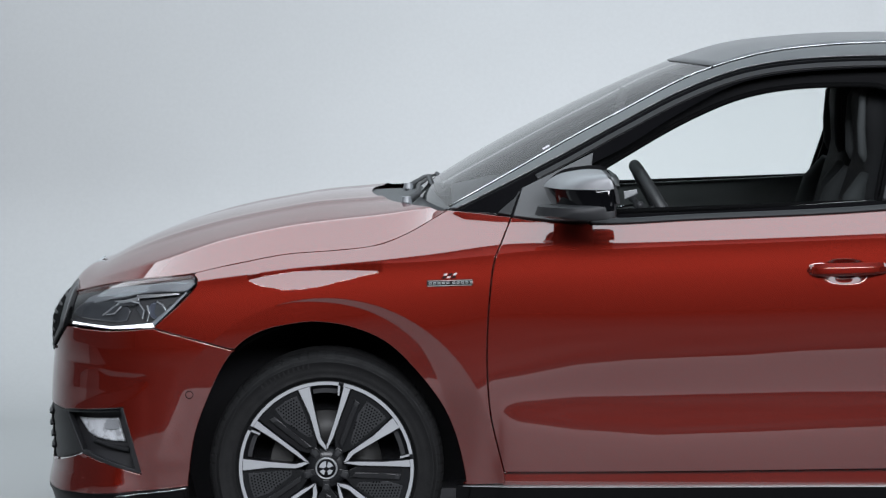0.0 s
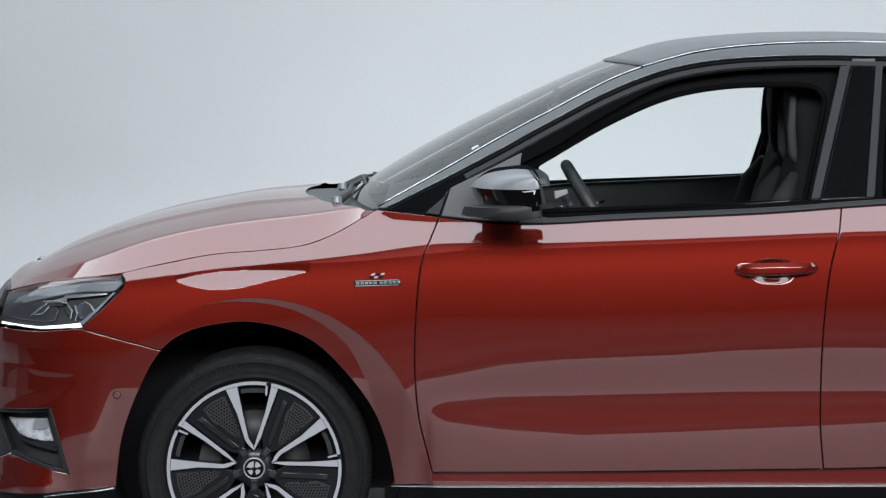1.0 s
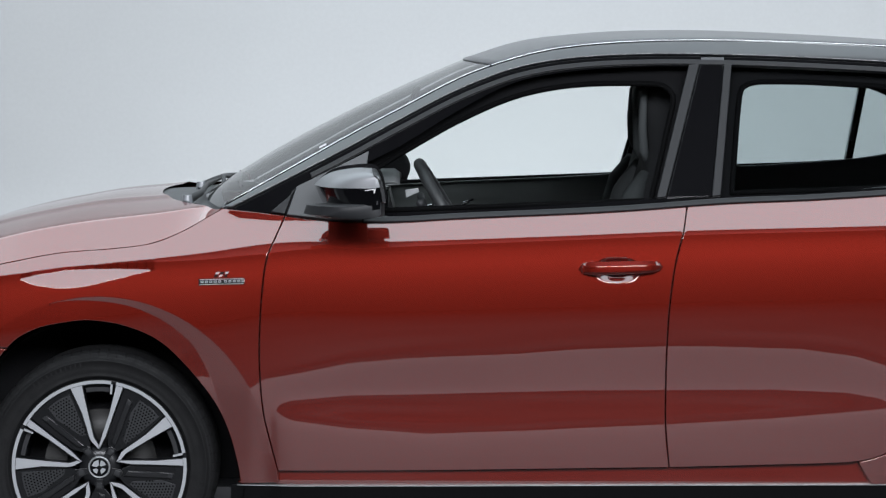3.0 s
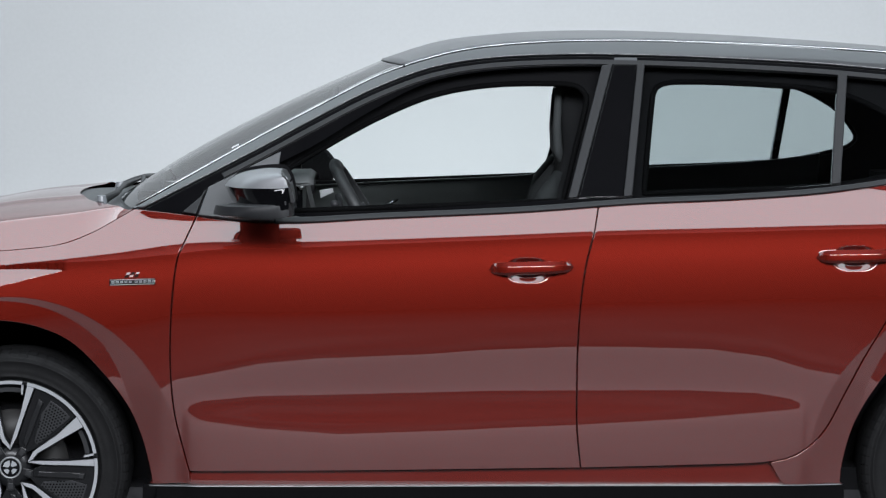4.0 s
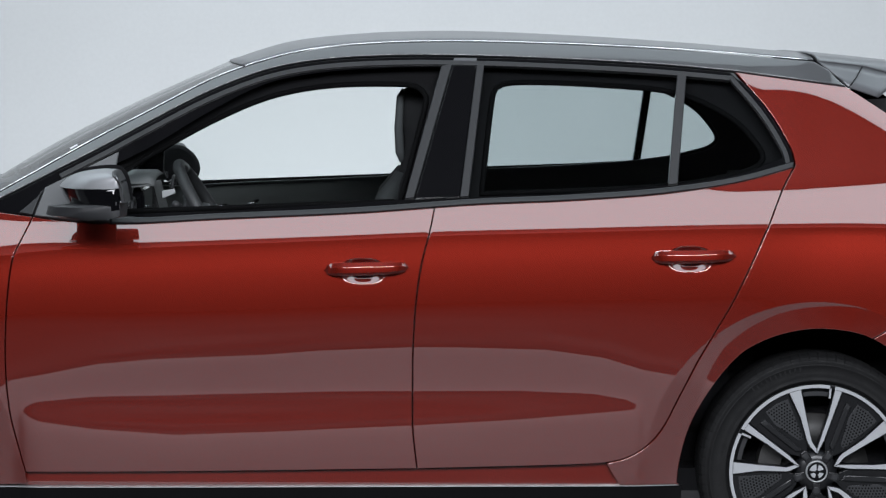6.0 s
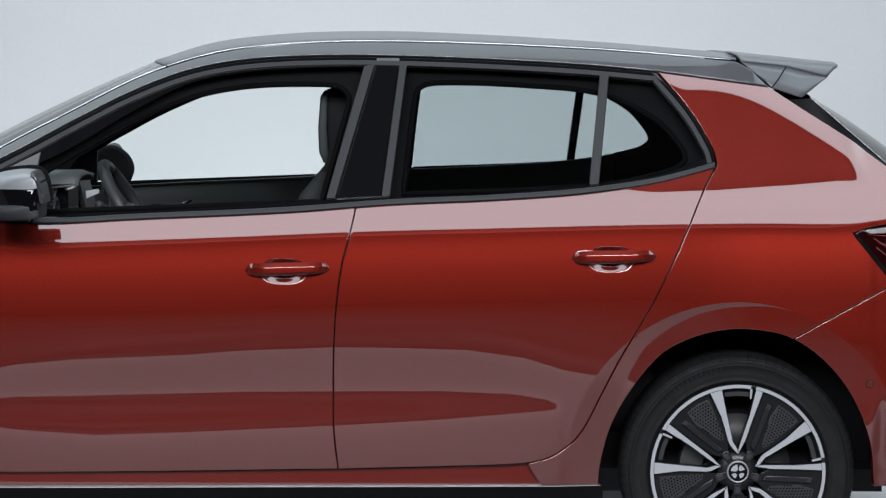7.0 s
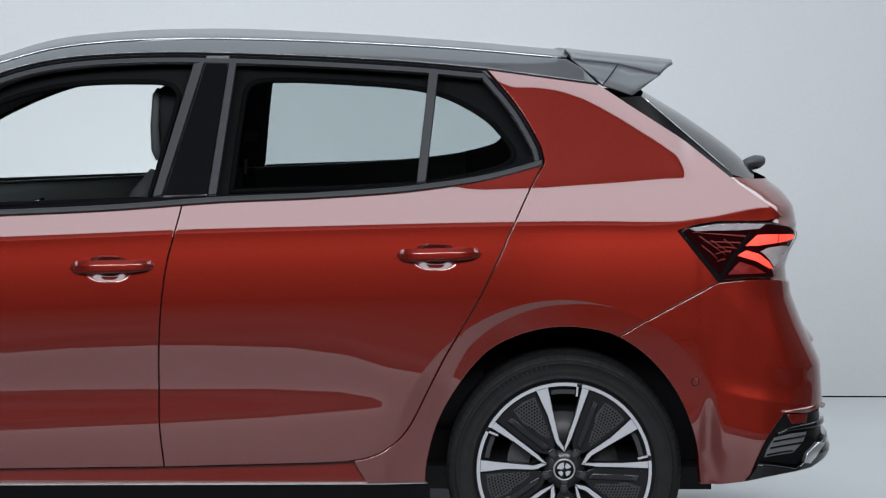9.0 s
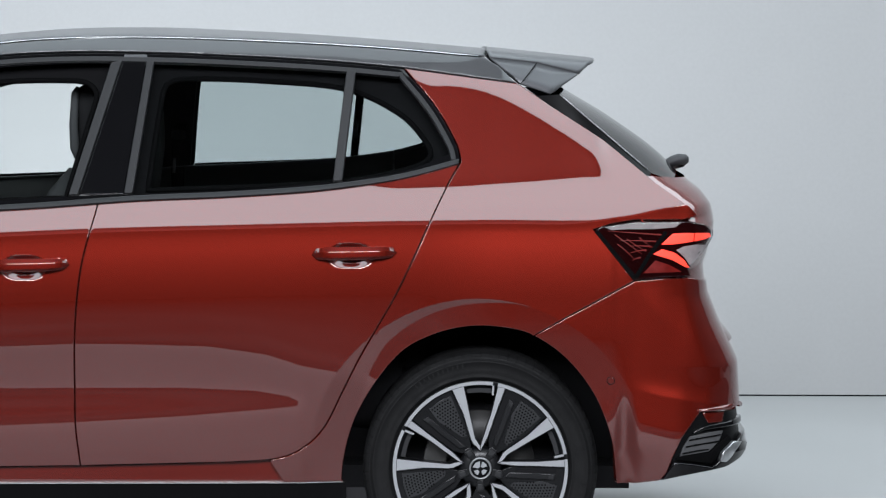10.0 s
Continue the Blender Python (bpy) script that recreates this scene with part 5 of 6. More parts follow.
    for k in range(9):
        z = 0.300 + 0.0155 * k
        x0 = float(NOSE(z))
        skin("intake_rib", stroke([(x0 + 0.0008, z), (x0 + 0.010, z + 0.003), (x0 + 0.022, z + (0.006 if k % 2 else -0.004))], (0.009, 0.005)), M_BLACK, ik, side, out=0.004 if k % 2 else -0.002, gap=0, round_edge=0.001, step=0.008)
    recess = [(-0.706, 0.446), (-0.541, 0.465), (-0.493, 0.293), (-0.656, 0.339)]
    fog = skin("fog_recess", recess, M_BLACK, car, side, out=-0.05, gap=0.0, step=0.02, depth=-0.046, label="black fog lamp recess in the bumper")
    skin("fog_frame", stroke([(-0.706, 0.4445), (-0.62, 0.4545), (-0.5435, 0.4625)], 0.009), M_GLOSSBLACK, fog, side, out=0.001, gap=0, round_edge=0.002)
    skin("fog_frame", stroke([(-0.5425, 0.465), (-0.518, 0.38), (-0.497, 0.295)], (0.009, 0.016)), M_TRIM, fog, side, out=0.001, gap=0, round_edge=0.002)
    skin("fog_frame", stroke([(-0.494, 0.296), (-0.57, 0.316), (-0.654, 0.3425)], 0.010), M_TRIM, fog, side, out=0.001, gap=0, round_edge=0.002)
    skin("fog_frame", stroke([(-0.655, 0.340), (-0.68, 0.395), (-0.704, 0.444)], 0.010), M_TRIM, fog, side, out=0.001, gap=0, round_edge=0.002)
    fl = spline([(-0.668, 0.426, 1), (-0.555, 0.433, 1), (-0.535, 0.372, 1), (-0.575, 0.372), (-0.632, 0.385)], 0.01, True)
    skin("fog_lamp", fl, M_FOG, fog, side, out=-0.038, gap=0, step=0.012, round_edge=0.006, label="clear fog lamp")
    bulb = spline([(-0.588, 0.428, 1), (-0.556, 0.430, 1), (-0.551, 0.408), (-0.592, 0.404)], 0.01, True)
    skin("fog_reflector", bulb, M_ALLOY, fog, side, out=-0.033, gap=0, step=0.01)
    cover = skin("fog_lens", inset(fl, -0.002), M_LENS, fog, side, out=-0.028, gap=0, step=0.02, depth=0.003)
    cover.visible_shadow = False
    skin("fog_fin", stroke([(-0.625, 0.372), (-0.58, 0.360), (-0.525, 0.352)], (0.006, 0.012)), M_TRIM, fog, side, out=-0.030, gap=0, round_edge=0.002)
    # splitter
    split = [(float(NOSE(z)) + 0.002, z) for z in np.linspace(0.219, 0.175, 5)] + [(-0.60, 0.190), (-0.369, 0.222), (-0.369, 0.2565), (-0.60, 0.237), (-0.70, 0.231)]
    sp = skin("splitter", split, M_SKIRT, car, side, out=0.002, gap=0, nose=True, step=0.015, round_edge=0.004, label="gloss black front splitter")
    skin("splitter_trim", stroke([(-0.372, 0.2535), (-0.45, 0.2445), (-0.56, 0.2325)], (0.003, 0.001)), M_CHROME, sp, side, out=0.008, gap=0, round_edge=0.0006)
    # parking sensors
    for nm, x, z in (("front_bumper", -0.361, 0.505), ("rear_bumper", 2.890, 0.549)):
        skin("parking_sensor", disc_outline(x, z, 0.0085), M_RED, own[nm], side, out=0.0015, gap=0, round_edge=0.0008, step=0.02)
        w = float(half_width(x, z))
        tube("sensor_ring", [(a, side * (float(half_width(a, b)) - 0.0003), b) for a, b in disc_outline(x, z, 0.0100, 18)], 0.0012, M_LINER, own[nm], closed=True, sides=6)
    # door handles
    for nm, (hx, hz), rise in (("front_door", CUPS[0], 0.012), ("rear_door", CUPS[1], 0.010)):
        secs = []
        for s in np.linspace(-1, 1, 27):
            x = hx + 0.009 + 0.110 * s
            z = hz + 0.006 + rise * 0.30 * s
            hh = 0.0128 * (1 - abs(s) ** 9) ** 0.5 * (1 - 0.12 * max(0.0, s)) + 0.0008
            proud = 0.030 * (1 - abs(s) ** 3.0) ** 0.8 + 0.003
            base = float(np.interp(s, [-1, 1], [half_width(hx - 0.1, hz), half_width(hx + 0.1, hz)]))
            up, dn, e = hh * 1.40, hh * 1.12, 0.0006
            ring = [(x, side * (base + d), z + h) for d, h in (
                (proud - 0.018, up), (proud - 0.0055 - e, up), (proud - 0.0055, up), (proud - 0.0055 + e * 0.5, up - e),
                (proud - e * 0.5, up * 0.36 + e), (proud, up * 0.36), (proud + 0.0001, up * 0.36 - e),
                (proud + 0.0008, e - dn * 0.5), (proud + 0.0008, -dn * 0.5), (proud - e, -dn * 0.5 - e),
                (proud - 0.008 + e, e - dn), (proud - 0.008, -dn), (proud - 0.018, -dn))]
            secs.append(ring if side < 0 else ring[::-1])
        handle = solid_sections("door_handle", secs, M_RED, own[nm], "body-coloured pull handle")
        for e in (-1, 1):
            bm = bmesh.new()
            base = float(half_width(hx + 0.1, hz))
            box(bm, hx + 0.009 + e * 0.085 - 0.014, hx + 0.009 + e * 0.085 + 0.014, side * base - 0.012, side * base + 0.012, hz + 0.010 + rise * 0.5 * e - 0.009, hz + 0.010 + rise * 0.5 * e + 0.009)
            part("handle_foot", bm, M_RED, handle)
    # fender badge: a framed plate with plain bars for its lettering and a flag shape
    badge = skin("fender_badge", [(0.263, 0.793), (0.383, 0.797), (0.383, 0.8135), (0.263, 0.8095)], M_BADGE, own["fender"], side, out=0.004, gap=0, round_edge=0.001, depth=0.005, label="dark badge with silver bars")
    for z0 in (0.7945, 0.8075):
        skin("badge_line", stroke([(0.265, z0), (0.323, z0 + 0.002), (0.381, z0 + 0.004)], 0.0016), M_BADGEBAR, badge, side, out=0.0048, gap=0, round_edge=0.0003)
    for k in range(10):
        x = 0.2685 + 0.0115 * k + (0.004 if k > 4 else 0)
        z = 0.8015 + (x - 0.263) * 0.035
        skin("badge_bar", [(x, z - 0.0028), (x + 0.0072, z - 0.0026), (x + 0.0072, z + 0.0030), (x, z + 0.0028)], M_BADGEBAR, badge, side, out=0.0046, gap=0, round_edge=0.0003)
        skin("badge_bar", [(x + 0.0016, z - 0.0012), (x + 0.0056, z - 0.0011), (x + 0.0056, z + 0.0014), (x + 0.0016, z + 0.0013)], M_BADGE, badge, side, out=0.0050, gap=0, round_edge=0.0003)
    for k in range(3):
        for j in range(2):
            x, z = 0.302 + 0.0125 * k + 0.004 * j, 0.8145 + 0.0075 * j + 0.0006 * k
            skin("badge_flag", [(x, z), (x + 0.009, z + 0.0005), (x + 0.012, z + 0.006), (x + 0.003, z + 0.0055)], M_BADGEBAR if (k + j) % 2 else M_BADGE, badge, side, out=0.003, gap=0, round_edge=0.0004)
    # mirror sail and mirror
    skin("mirror_sail", [(0.490, 0.973), (0.60, 0.962), (0.690, 0.959), (0.696, 1.08), (0.704, 1.139), (0.60, 1.088), (0.514, 1.046)], M_SAIL, own["front_door"], side, out=0.006, gap=0, round_edge=0.003, step=0.012)
    skin("pillar_foot", [(0.445, 0.980), (0.486, 0.974), (0.510, 1.042), (0.492, 1.020)], M_TRIM, car, side, out=0.005, gap=0.001, round_edge=0.003, step=0.012)
    tube("door_gap", [(x, side * (float(half_width(x, z)) + 0.0045), z) for x, z in ((0.487, 0.972), (0.497, 0.998), (0.508, 1.028), (0.514, 1.046))], 0.0018, M_LINER, own["front_door"], sides=6)

    def swept(low, y, f, tall, cz):
        return [(0.742 - (0.742 - x) * f, side * y, cz + (z - cz) * tall) for x, z in low]
    SWEEP = ((0.832, 0.97, 0.97), (0.842, 1.0, 1.0), (0.865, 0.985, 1.0), (0.89, 0.955, 0.995), (0.92, 0.91, 0.985), (0.95, 0.85, 0.97), (0.975, 0.775, 0.945), (0.995, 0.69, 0.915), (1.010, 0.59, 0.88), (1.021, 0.47, 0.83), (1.029, 0.34, 0.77), (1.034, 0.22, 0.70), (1.037, 0.10, 0.6))
    capo = spline([(0.566, 1.058, 1), (0.580, 1.074), (0.607, 1.090), (0.644, 1.099), (0.684, 1.1035), (0.716, 1.102, 1), (0.730, 1.085), (0.736, 1.063, 1), (0.655, 1.061)], 0.010, True)
    casing = spline([(0.567, 1.0575, 1), (0.655, 1.0605), (0.7355, 1.0625, 1), (0.743, 1.006, 1), (0.68, 1.006), (0.592, 1.004, 1), (0.576, 1.034)], 0.010, True)
    foot = spline([(0.530, 1.011, 1), (0.60, 1.0185), (0.68, 1.0220), (0.751, 1.0240, 1), (0.752, 0.987, 1), (0.714, 0.985), (0.640, 0.981), (0.575, 0.979), (0.522, 0.988, 1)], 0.012, True)
    back = spline([(0.7195, 1.1035, 1), (0.728, 1.1010), (0.740, 1.078), (0.749, 1.041), (0.752, 1.020, 1), (0.743, 1.020, 1), (0.7365, 1.064), (0.731, 1.089)], 0.012, True)
    solid_sections("mirror_cap", [swept(capo, y, f, h, 1.061) for y, f, h in SWEEP], M_CAP, own["front_door"], "silver-grey mirror cap")
    solid_sections("mirror_band", [swept(casing, y, f, 1.0, 1.061) for y, f, h in SWEEP], M_GLOSSBLACK, own["front_door"], "gloss black mirror band")
    arm = [[(0.600 + (x - 0.528) * 0.45, y, z) for x, y, z in swept(foot, y, 1.0, h, 1.012)] for y, h in ((0.77, 0.5), (0.83, 0.45), (0.87, 0.45), (0.905, 0.45))]
    solid_sections("mirror_foot", arm + [swept(foot, y, f, h, 1.012) for y, f, h in ((0.928, 0.90, 0.62), (0.938, 0.91, 0.94), (0.955, 0.875, 1.0), (0.975, 0.82, 1.0), (0.995, 0.74, 1.0), (1.010, 0.64, 1.0), (1.021, 0.51, 0.99), (1.028, 0.38, 0.97), (1.033, 0.25, 0.93), (1.036, 0.12, 0.85))], M_TRIM, own["front_door"], "anthracite mirror foot")
    cover = spline([(0.59, 1.008, 1), (0.575, 1.060), (0.612, 1.097), (0.660, 1.109), (0.722, 1.110), (0.744, 1.085), (0.756, 1.020, 1), (0.68, 1.010)], 0.012, True)
    if side > 0:
        cover = spline([(0.660, 1.030, 1), (0.694, 1.092), (0.735, 1.100), (0.770, 1.082), (0.792, 1.055), (0.799, 1.024), (0.788, 0.988, 1), (0.700, 0.985)], 0.012, True)
    solid_sections("mirror_inner_cover", [swept(cover, y, f, h, 1.05) for y, f, h in ((0.808, 0.80, 0.80), (0.814, 0.93, 0.93), (0.822, 0.99, 0.99), (0.833, 1.01, 1.01))], M_LINING, own["front_door"])
    solid_sections("mirror_rim", [[(x + 0.004 * max(0.0, y - 0.99) / 0.04, side * y, 1.04 + (z - 1.04) * g) for x, z in back] for y, g in ((0.855, 0.97), (0.87, 1.0), (0.99, 0.985), (1.018, 0.95), (1.030, 0.90), (1.037, 0.82))], M_TRIM, own["front_door"])
    bm = bmesh.new()
    box(bm, 0.7405, 0.7420, side * 0.87, side * 1.000, 1.024, 1.078)
    part("mirror_glass", bm, M_CHROME, own["front_door"])
    bm = bmesh.new()
    for k in range(7):
        box(bm, 0.690 + 0.007 * k, 0.694 + 0.007 * k, side * 1.00, side * (1.0255 + 0.0021 * k), 1.018, 1.027)
    part("turn_signal", bm, M_TRIM, own["front_door"], "ribbed turn signal in the mirror")
    # tail lamp
    tl = [(2.845, 0.940), (2.865, 0.9525), (2.888, 0.9545), (2.948, 0.9645), (3.017, 0.965), (3.078, 0.9655), (3.135, 0.957), (3.156, 0.940), (3.158, 0.925), (3.138, 0.893), (3.106, 0.857), (3.093, 0.839), (3.100, 0.8185), (3.029, 0.8180), (2.951, 0.8110), (2.906, 0.868)]
    tail = skin("tail_lamp", tl, M_DARKLENS, car, side, out=0.002, gap=0.001, step=0.01, round_edge=0.004, label="smoked red tail lamp with lit bars", nose="tail")
    skin("lit_bar", [(3.019, 0.904), (3.050, 0.932), (3.080, 0.9335), (3.106, 0.933), (3.103, 0.9115), (3.080, 0.908), (3.050, 0.904)], M_TAILGLOW, tail, side, out=0.0045, gap=0, round_edge=0.001, step=0.008, nose="tail", label="lit red light bar")
    skin("lit_bar", [(3.109, 0.933), (3.130, 0.9325), (3.147, 0.931), (3.151, 0.922), (3.130, 0.916), (3.106, 0.912)], M_TAILGLOW, tail, side, out=0.0045, gap=0, round_edge=0.001, step=0.008, nose="tail", label="lit red light bar")
    skin("lit_bar", [(2.998, 0.879), (3.021, 0.892), (3.056, 0.882), (3.081, 0.862), (3.093, 0.843), (3.082, 0.845), (3.048, 0.864), (3.020, 0.872)], M_TAILGLOW, tail, side, out=0.0045, gap=0, round_edge=0.001, step=0.008, nose="tail", label="lit red light bar")
    lattice = ([(2.880, 0.9385), (2.95, 0.934), (3.020, 0.9290)], [(2.910, 0.914), (2.96, 0.914), (3.006, 0.912)], [(2.938, 0.900), (2.965, 0.901), (2.992, 0.899)], [(2.935, 0.881), (2.96, 0.888), (2.981, 0.890)], [(2.944, 0.863), (2.955, 0.868), (2.966, 0.870)])
    for line in lattice:
        skin("lattice_bar", stroke(line, (0.0012, 0.0042)), M_LATTICE, tail, side, out=0.0028, gap=0, round_edge=0.0005)
    for line in ([(2.898, 0.929), (2.935, 0.904), (2.968, 0.880)], [(2.930, 0.918), (2.955, 0.901), (2.980, 0.886)], [(2.962, 0.922), (2.980, 0.908), (2.998, 0.895)], [(2.905, 0.905), (2.928, 0.887), (2.948, 0.868)]):
        skin("lattice_bar", stroke(line, (0.0028, 0.0012)), M_LATTICE, tail, side, out=0.0029, gap=0, round_edge=0.0005)
    skin("lamp_rib", stroke([(3.032, 0.936), (2.985, 0.871), (2.953, 0.817)], (0.010, 0.012)), M_HOLE, tail, side, out=0.0034, gap=0, round_edge=0.001)
    skin("lamp_rib", stroke([(2.851, 0.938), (2.908, 0.868), (2.953, 0.815)], (0.010, 0.013)), M_HOLE, tail, side, out=0.0030, gap=0, round_edge=0.001)
    # Grey strip that paints the white reflection on the lamp's top edge.
    skin("upper_sheen", [(2.872, 0.9485), (2.948, 0.9600), (3.017, 0.9610), (3.072, 0.9605), (3.056, 0.948), (3.0, 0.944), (2.93, 0.943), (2.890, 0.9405)], M_LENSGREY, tail, side, out=0.0030, gap=0, round_edge=0.001, label="pale reflection painted along the lamp's upper edge")
    skin("lower_lens", [(2.972, 0.829), (3.004, 0.863), (3.042, 0.851), (3.074, 0.832)], M_LATTICE, tail, side, out=0.0025, gap=0, round_edge=0.001)
    skin("clear_lens", [(3.058, 0.889), (3.080, 0.899), (3.114, 0.9035), (3.141, 0.900), (3.131, 0.881), (3.105, 0.857), (3.094, 0.848), (3.083, 0.867), (3.070, 0.880)], M_LENSGREY, tail, side, out=0.0030, gap=0, round_edge=0.001, nose="tail", label="clear grey lamp section")
    shade = skin("lamp_cover", inset(tl, 0.002), M_LENS, tail, side, out=0.008, gap=0, depth=0.004, step=0.015, round_edge=0.003, nose="tail")
    shade.visible_shadow = False
    # rear apron
    apron = [(3.125, 0.470), (3.104, 0.437), (3.077, 0.399), (3.055, 0.351), (3.038, 0.305), (3.022, 0.284), (3.07, 0.296), (3.13, 0.306), (3.195, 0.316)] + [(float(TAIL(z)), z) for z in np.linspace(0.32, 0.462, 12)]
    ap = skin("rear_apron", apron, M_SKIRT, car, side, out=-0.010, gap=0.001, step=0.012, nose="tail", label="gloss black rear apron with grey louvres")
    lip = [(3.118, 0.4700), (3.150, 0.4725), (3.185, 0.4745), (3.215, 0.4745), (3.240, 0.472)]
    tube("apron_edge", [(x, side * (float(half_width(x, z)) + 0.001), z) for x, z in lip], [0.003, 0.005, 0.0065, 0.0075, 0.008], M_RED, ap, sides=14)
    skin("apron_panel", [(3.132, 0.464), (3.195, 0.464), (3.190, 0.438), (3.148, 0.436)], M_RED, ap, side, out=-0.006, gap=0, round_edge=0.002)
    skin("apron_blade", stroke([(3.106, 0.412), (3.135, 0.424), (3.165, 0.428), (3.20, 0.431), (3.245, 0.434)], (0.008, 0.017)), M_GLOSSBLACK, ap, side, out=0.002, gap=0, round_edge=0.004, nose="tail")
    skin("apron_louvre", [(3.100, 0.403), (3.150, 0.413), (3.190, 0.415), (3.178, 0.386), (3.150, 0.362), (3.072, 0.350), (3.080, 0.372)], M_SAIL, ap, side, out=-0.004, gap=0, round_edge=0.002)
    # Louvre gaps and duct: flat near-black pieces paint their shade, nothing is open.
    for line in ([(3.096, 0.393), (3.14, 0.400), (3.182, 0.405)], [(3.088, 0.376), (3.14, 0.384), (3.176, 0.388)], [(3.079, 0.358), (3.12, 0.365), (3.149, 0.368)]):
        skin("louvre_gap_shade", stroke(line, 0.0035), M_HOLE, ap, side, out=-0.001, gap=0, round_edge=0.0005)
    skin("apron_duct_shade", [(3.073, 0.350), (3.150, 0.360), (3.182, 0.384), (3.206, 0.402), (3.214, 0.388), (3.178, 0.352), (3.160, 0.328), (3.060, 0.342)], M_HOLE, ap, side, out=-0.002, gap=0, round_edge=0.002)
    skin("apron_skirt", [(3.022, 0.287), (3.056, 0.337), (3.10, 0.332), (3.157, 0.322), (3.190, 0.350), (3.215, 0.378), (3.245, 0.400), (3.268, 0.395), (3.268, 0.368), (3.235, 0.338), (3.195, 0.319), (3.13, 0.308), (3.07, 0.298)], M_GLOSSBLACK, ap, side, out=0.006, gap=0, round_edge=0.005, nose="tail")
    skin("exhaust_trim", [(3.174, 0.337), (3.181, 0.360), (3.212, 0.386), (3.234, 0.378), (3.216, 0.360), (3.192, 0.334)], M_SILVER, ap, side, out=0.010, gap=0, round_edge=0.003, label="bright trim in the rear apron")
    # bright line between windscreen and pillar
    tube("screen_moulding", [(x, side * (float(half_width(x, z)) - 0.001), z + 0.001) for x, z in RAIL_TOP[1:-1:2]], 0.0014, M_SILVER, car, sides=8)

# windscreen header gap, cowl, wipers
tube("roof_gap", [(1.030, -0.575, 1.3675), (1.014, -0.50, 1.3690), (0.992, -0.35, 1.3715), (0.970, -0.18, 1.3735), (0.959, 0, 1.3745), (0.970, 0.18, 1.3735), (0.992, 0.35, 1.3715), (1.014, 0.50, 1.3690), (1.030, 0.575, 1.3675)], 0.0030, M_LINER, car, sides=6)
rows = []
for v in np.linspace(0, 1, 20):
    xb = 0.316 - 0.215 * (1 - (1 - v) ** 2.2)
    y = -0.72 * (1 - v)
    xf_, xe = xb - 0.03, 0.325 - 0.075 * (1 - (1 - v) ** 2)
    zb = float(z_side(min(xb, 0.31))) if v < 0.01 else 0.965 + 0.040 * (1 - (1 - v) ** 2)
    rows.append([(xf_, y, zb - 0.010), (xb + 0.01, y, zb - 0.008), ((xb + xe) / 2, y, zb - 0.006), (xe, y, zb + 0.005), (xe + 0.02, y, zb + 0.012)])
rows = rows + [[(x, -y, z) for x, y, z in r] for r in rows[-2::-1]]
cowl = loft("cowl", rows, M_DASH, car, "black plastic cowl panel", 0.003)
for wy, tip in ((-0.50, (0.262, 0.10, 1.030)), (-0.02, (0.285, 0.50, 1.022))):
    piv = Vector((0.205, wy, 0.996 if wy < -0.2 else 1.008))
    wiper = tube("wiper_arm", [piv + Vector((0.0, -0.03, -0.018)), piv, piv + Vector((0.03, 0.10, 0.016)), Vector(tip) * 0.55 + piv * 0.45 + Vector((0, 0, 0.012)), Vector(tip)], [0.014, 0.013, 0.009, 0.006, 0.004], M_TRIM, car)
    tube("wiper_blade", [Vector(tip) + Vector((0.02, -0.30, -0.022)), Vector(tip) + Vector((0, 0, 0.004)), Vector(tip) + Vector((0.005, 0.22, -0.008))], 0.006, M_BLACK, wiper)
    bm = bmesh.new()
    bmesh.ops.create_cone(bm, cap_ends=True, segments=16, radius1=0.018, radius2=0.012, depth=0.03, matrix=Matrix.Translation(piv))
    part("wiper_pivot", bm, M_LAMPGREY, wiper)
bm = bmesh.new()
box(bm, 0.0, 0.020, -0.006, 0.006, 0.0, 0.004, pose(0.572, -0.648, 1.146, 0, -28, 0))
part("screen_sticker", bm, M_FOG, car)
# front emblem and plates, as plain shapes
bm = bmesh.new()
bmesh.ops.create_cone(bm, cap_ends=True, segments=32, radius1=0.034, radius2=0.030, depth=0.006, matrix=pose(-0.697, 0, 0.789, 0, -36, 0))
part("hood_emblem", bm, M_BADGEBAR, car, "round bright emblem on the nose")
bm = bmesh.new()
box(bm, -0.800, -0.790, -0.20, 0.20, 0.402, 0.512)
part("front_plate", bm, M_LAMPGREY, car, "blank front number plate")
# rear wiper, tailgate details
secs = []
for x, z, r in ((3.088, 1.078, 0.012), (3.104, 1.083, 0.017), (3.126, 1.090, 0.0175), (3.148, 1.090, 0.015), (3.156, 1.090, 0.008)):
    secs.append([(x + 0.25 * r * math.cos(a), -0.03 + 1.5 * r * math.cos(a), z + r * math.sin(a)) for a in np.linspace(0, 2 * math.pi, 14, endpoint=False)])
rw = solid_sections("rear_wiper", secs, M_BLACK, car, "black rear wiper")
tube("wiper_blade", [(3.14, -0.02, 1.075), (3.138, 0.15, 1.062), (3.115, 0.34, 1.055)], 0.007, M_BLACK, rw)
bm = bmesh.new()
box(bm, 3.180, 3.1915, -0.10, 0.10, 0.948, 0.962)
part("tailgate_lettering_strip", bm, M_BLACK, tailgate, "dark strip on the tailgate")
bm = bmesh.new()
box(bm, 3.128, 3.150, -0.20, 0.20, 0.745, 0.835)
part("rear_plate", bm, M_LAMPGREY, tailgate, "blank rear number plate")

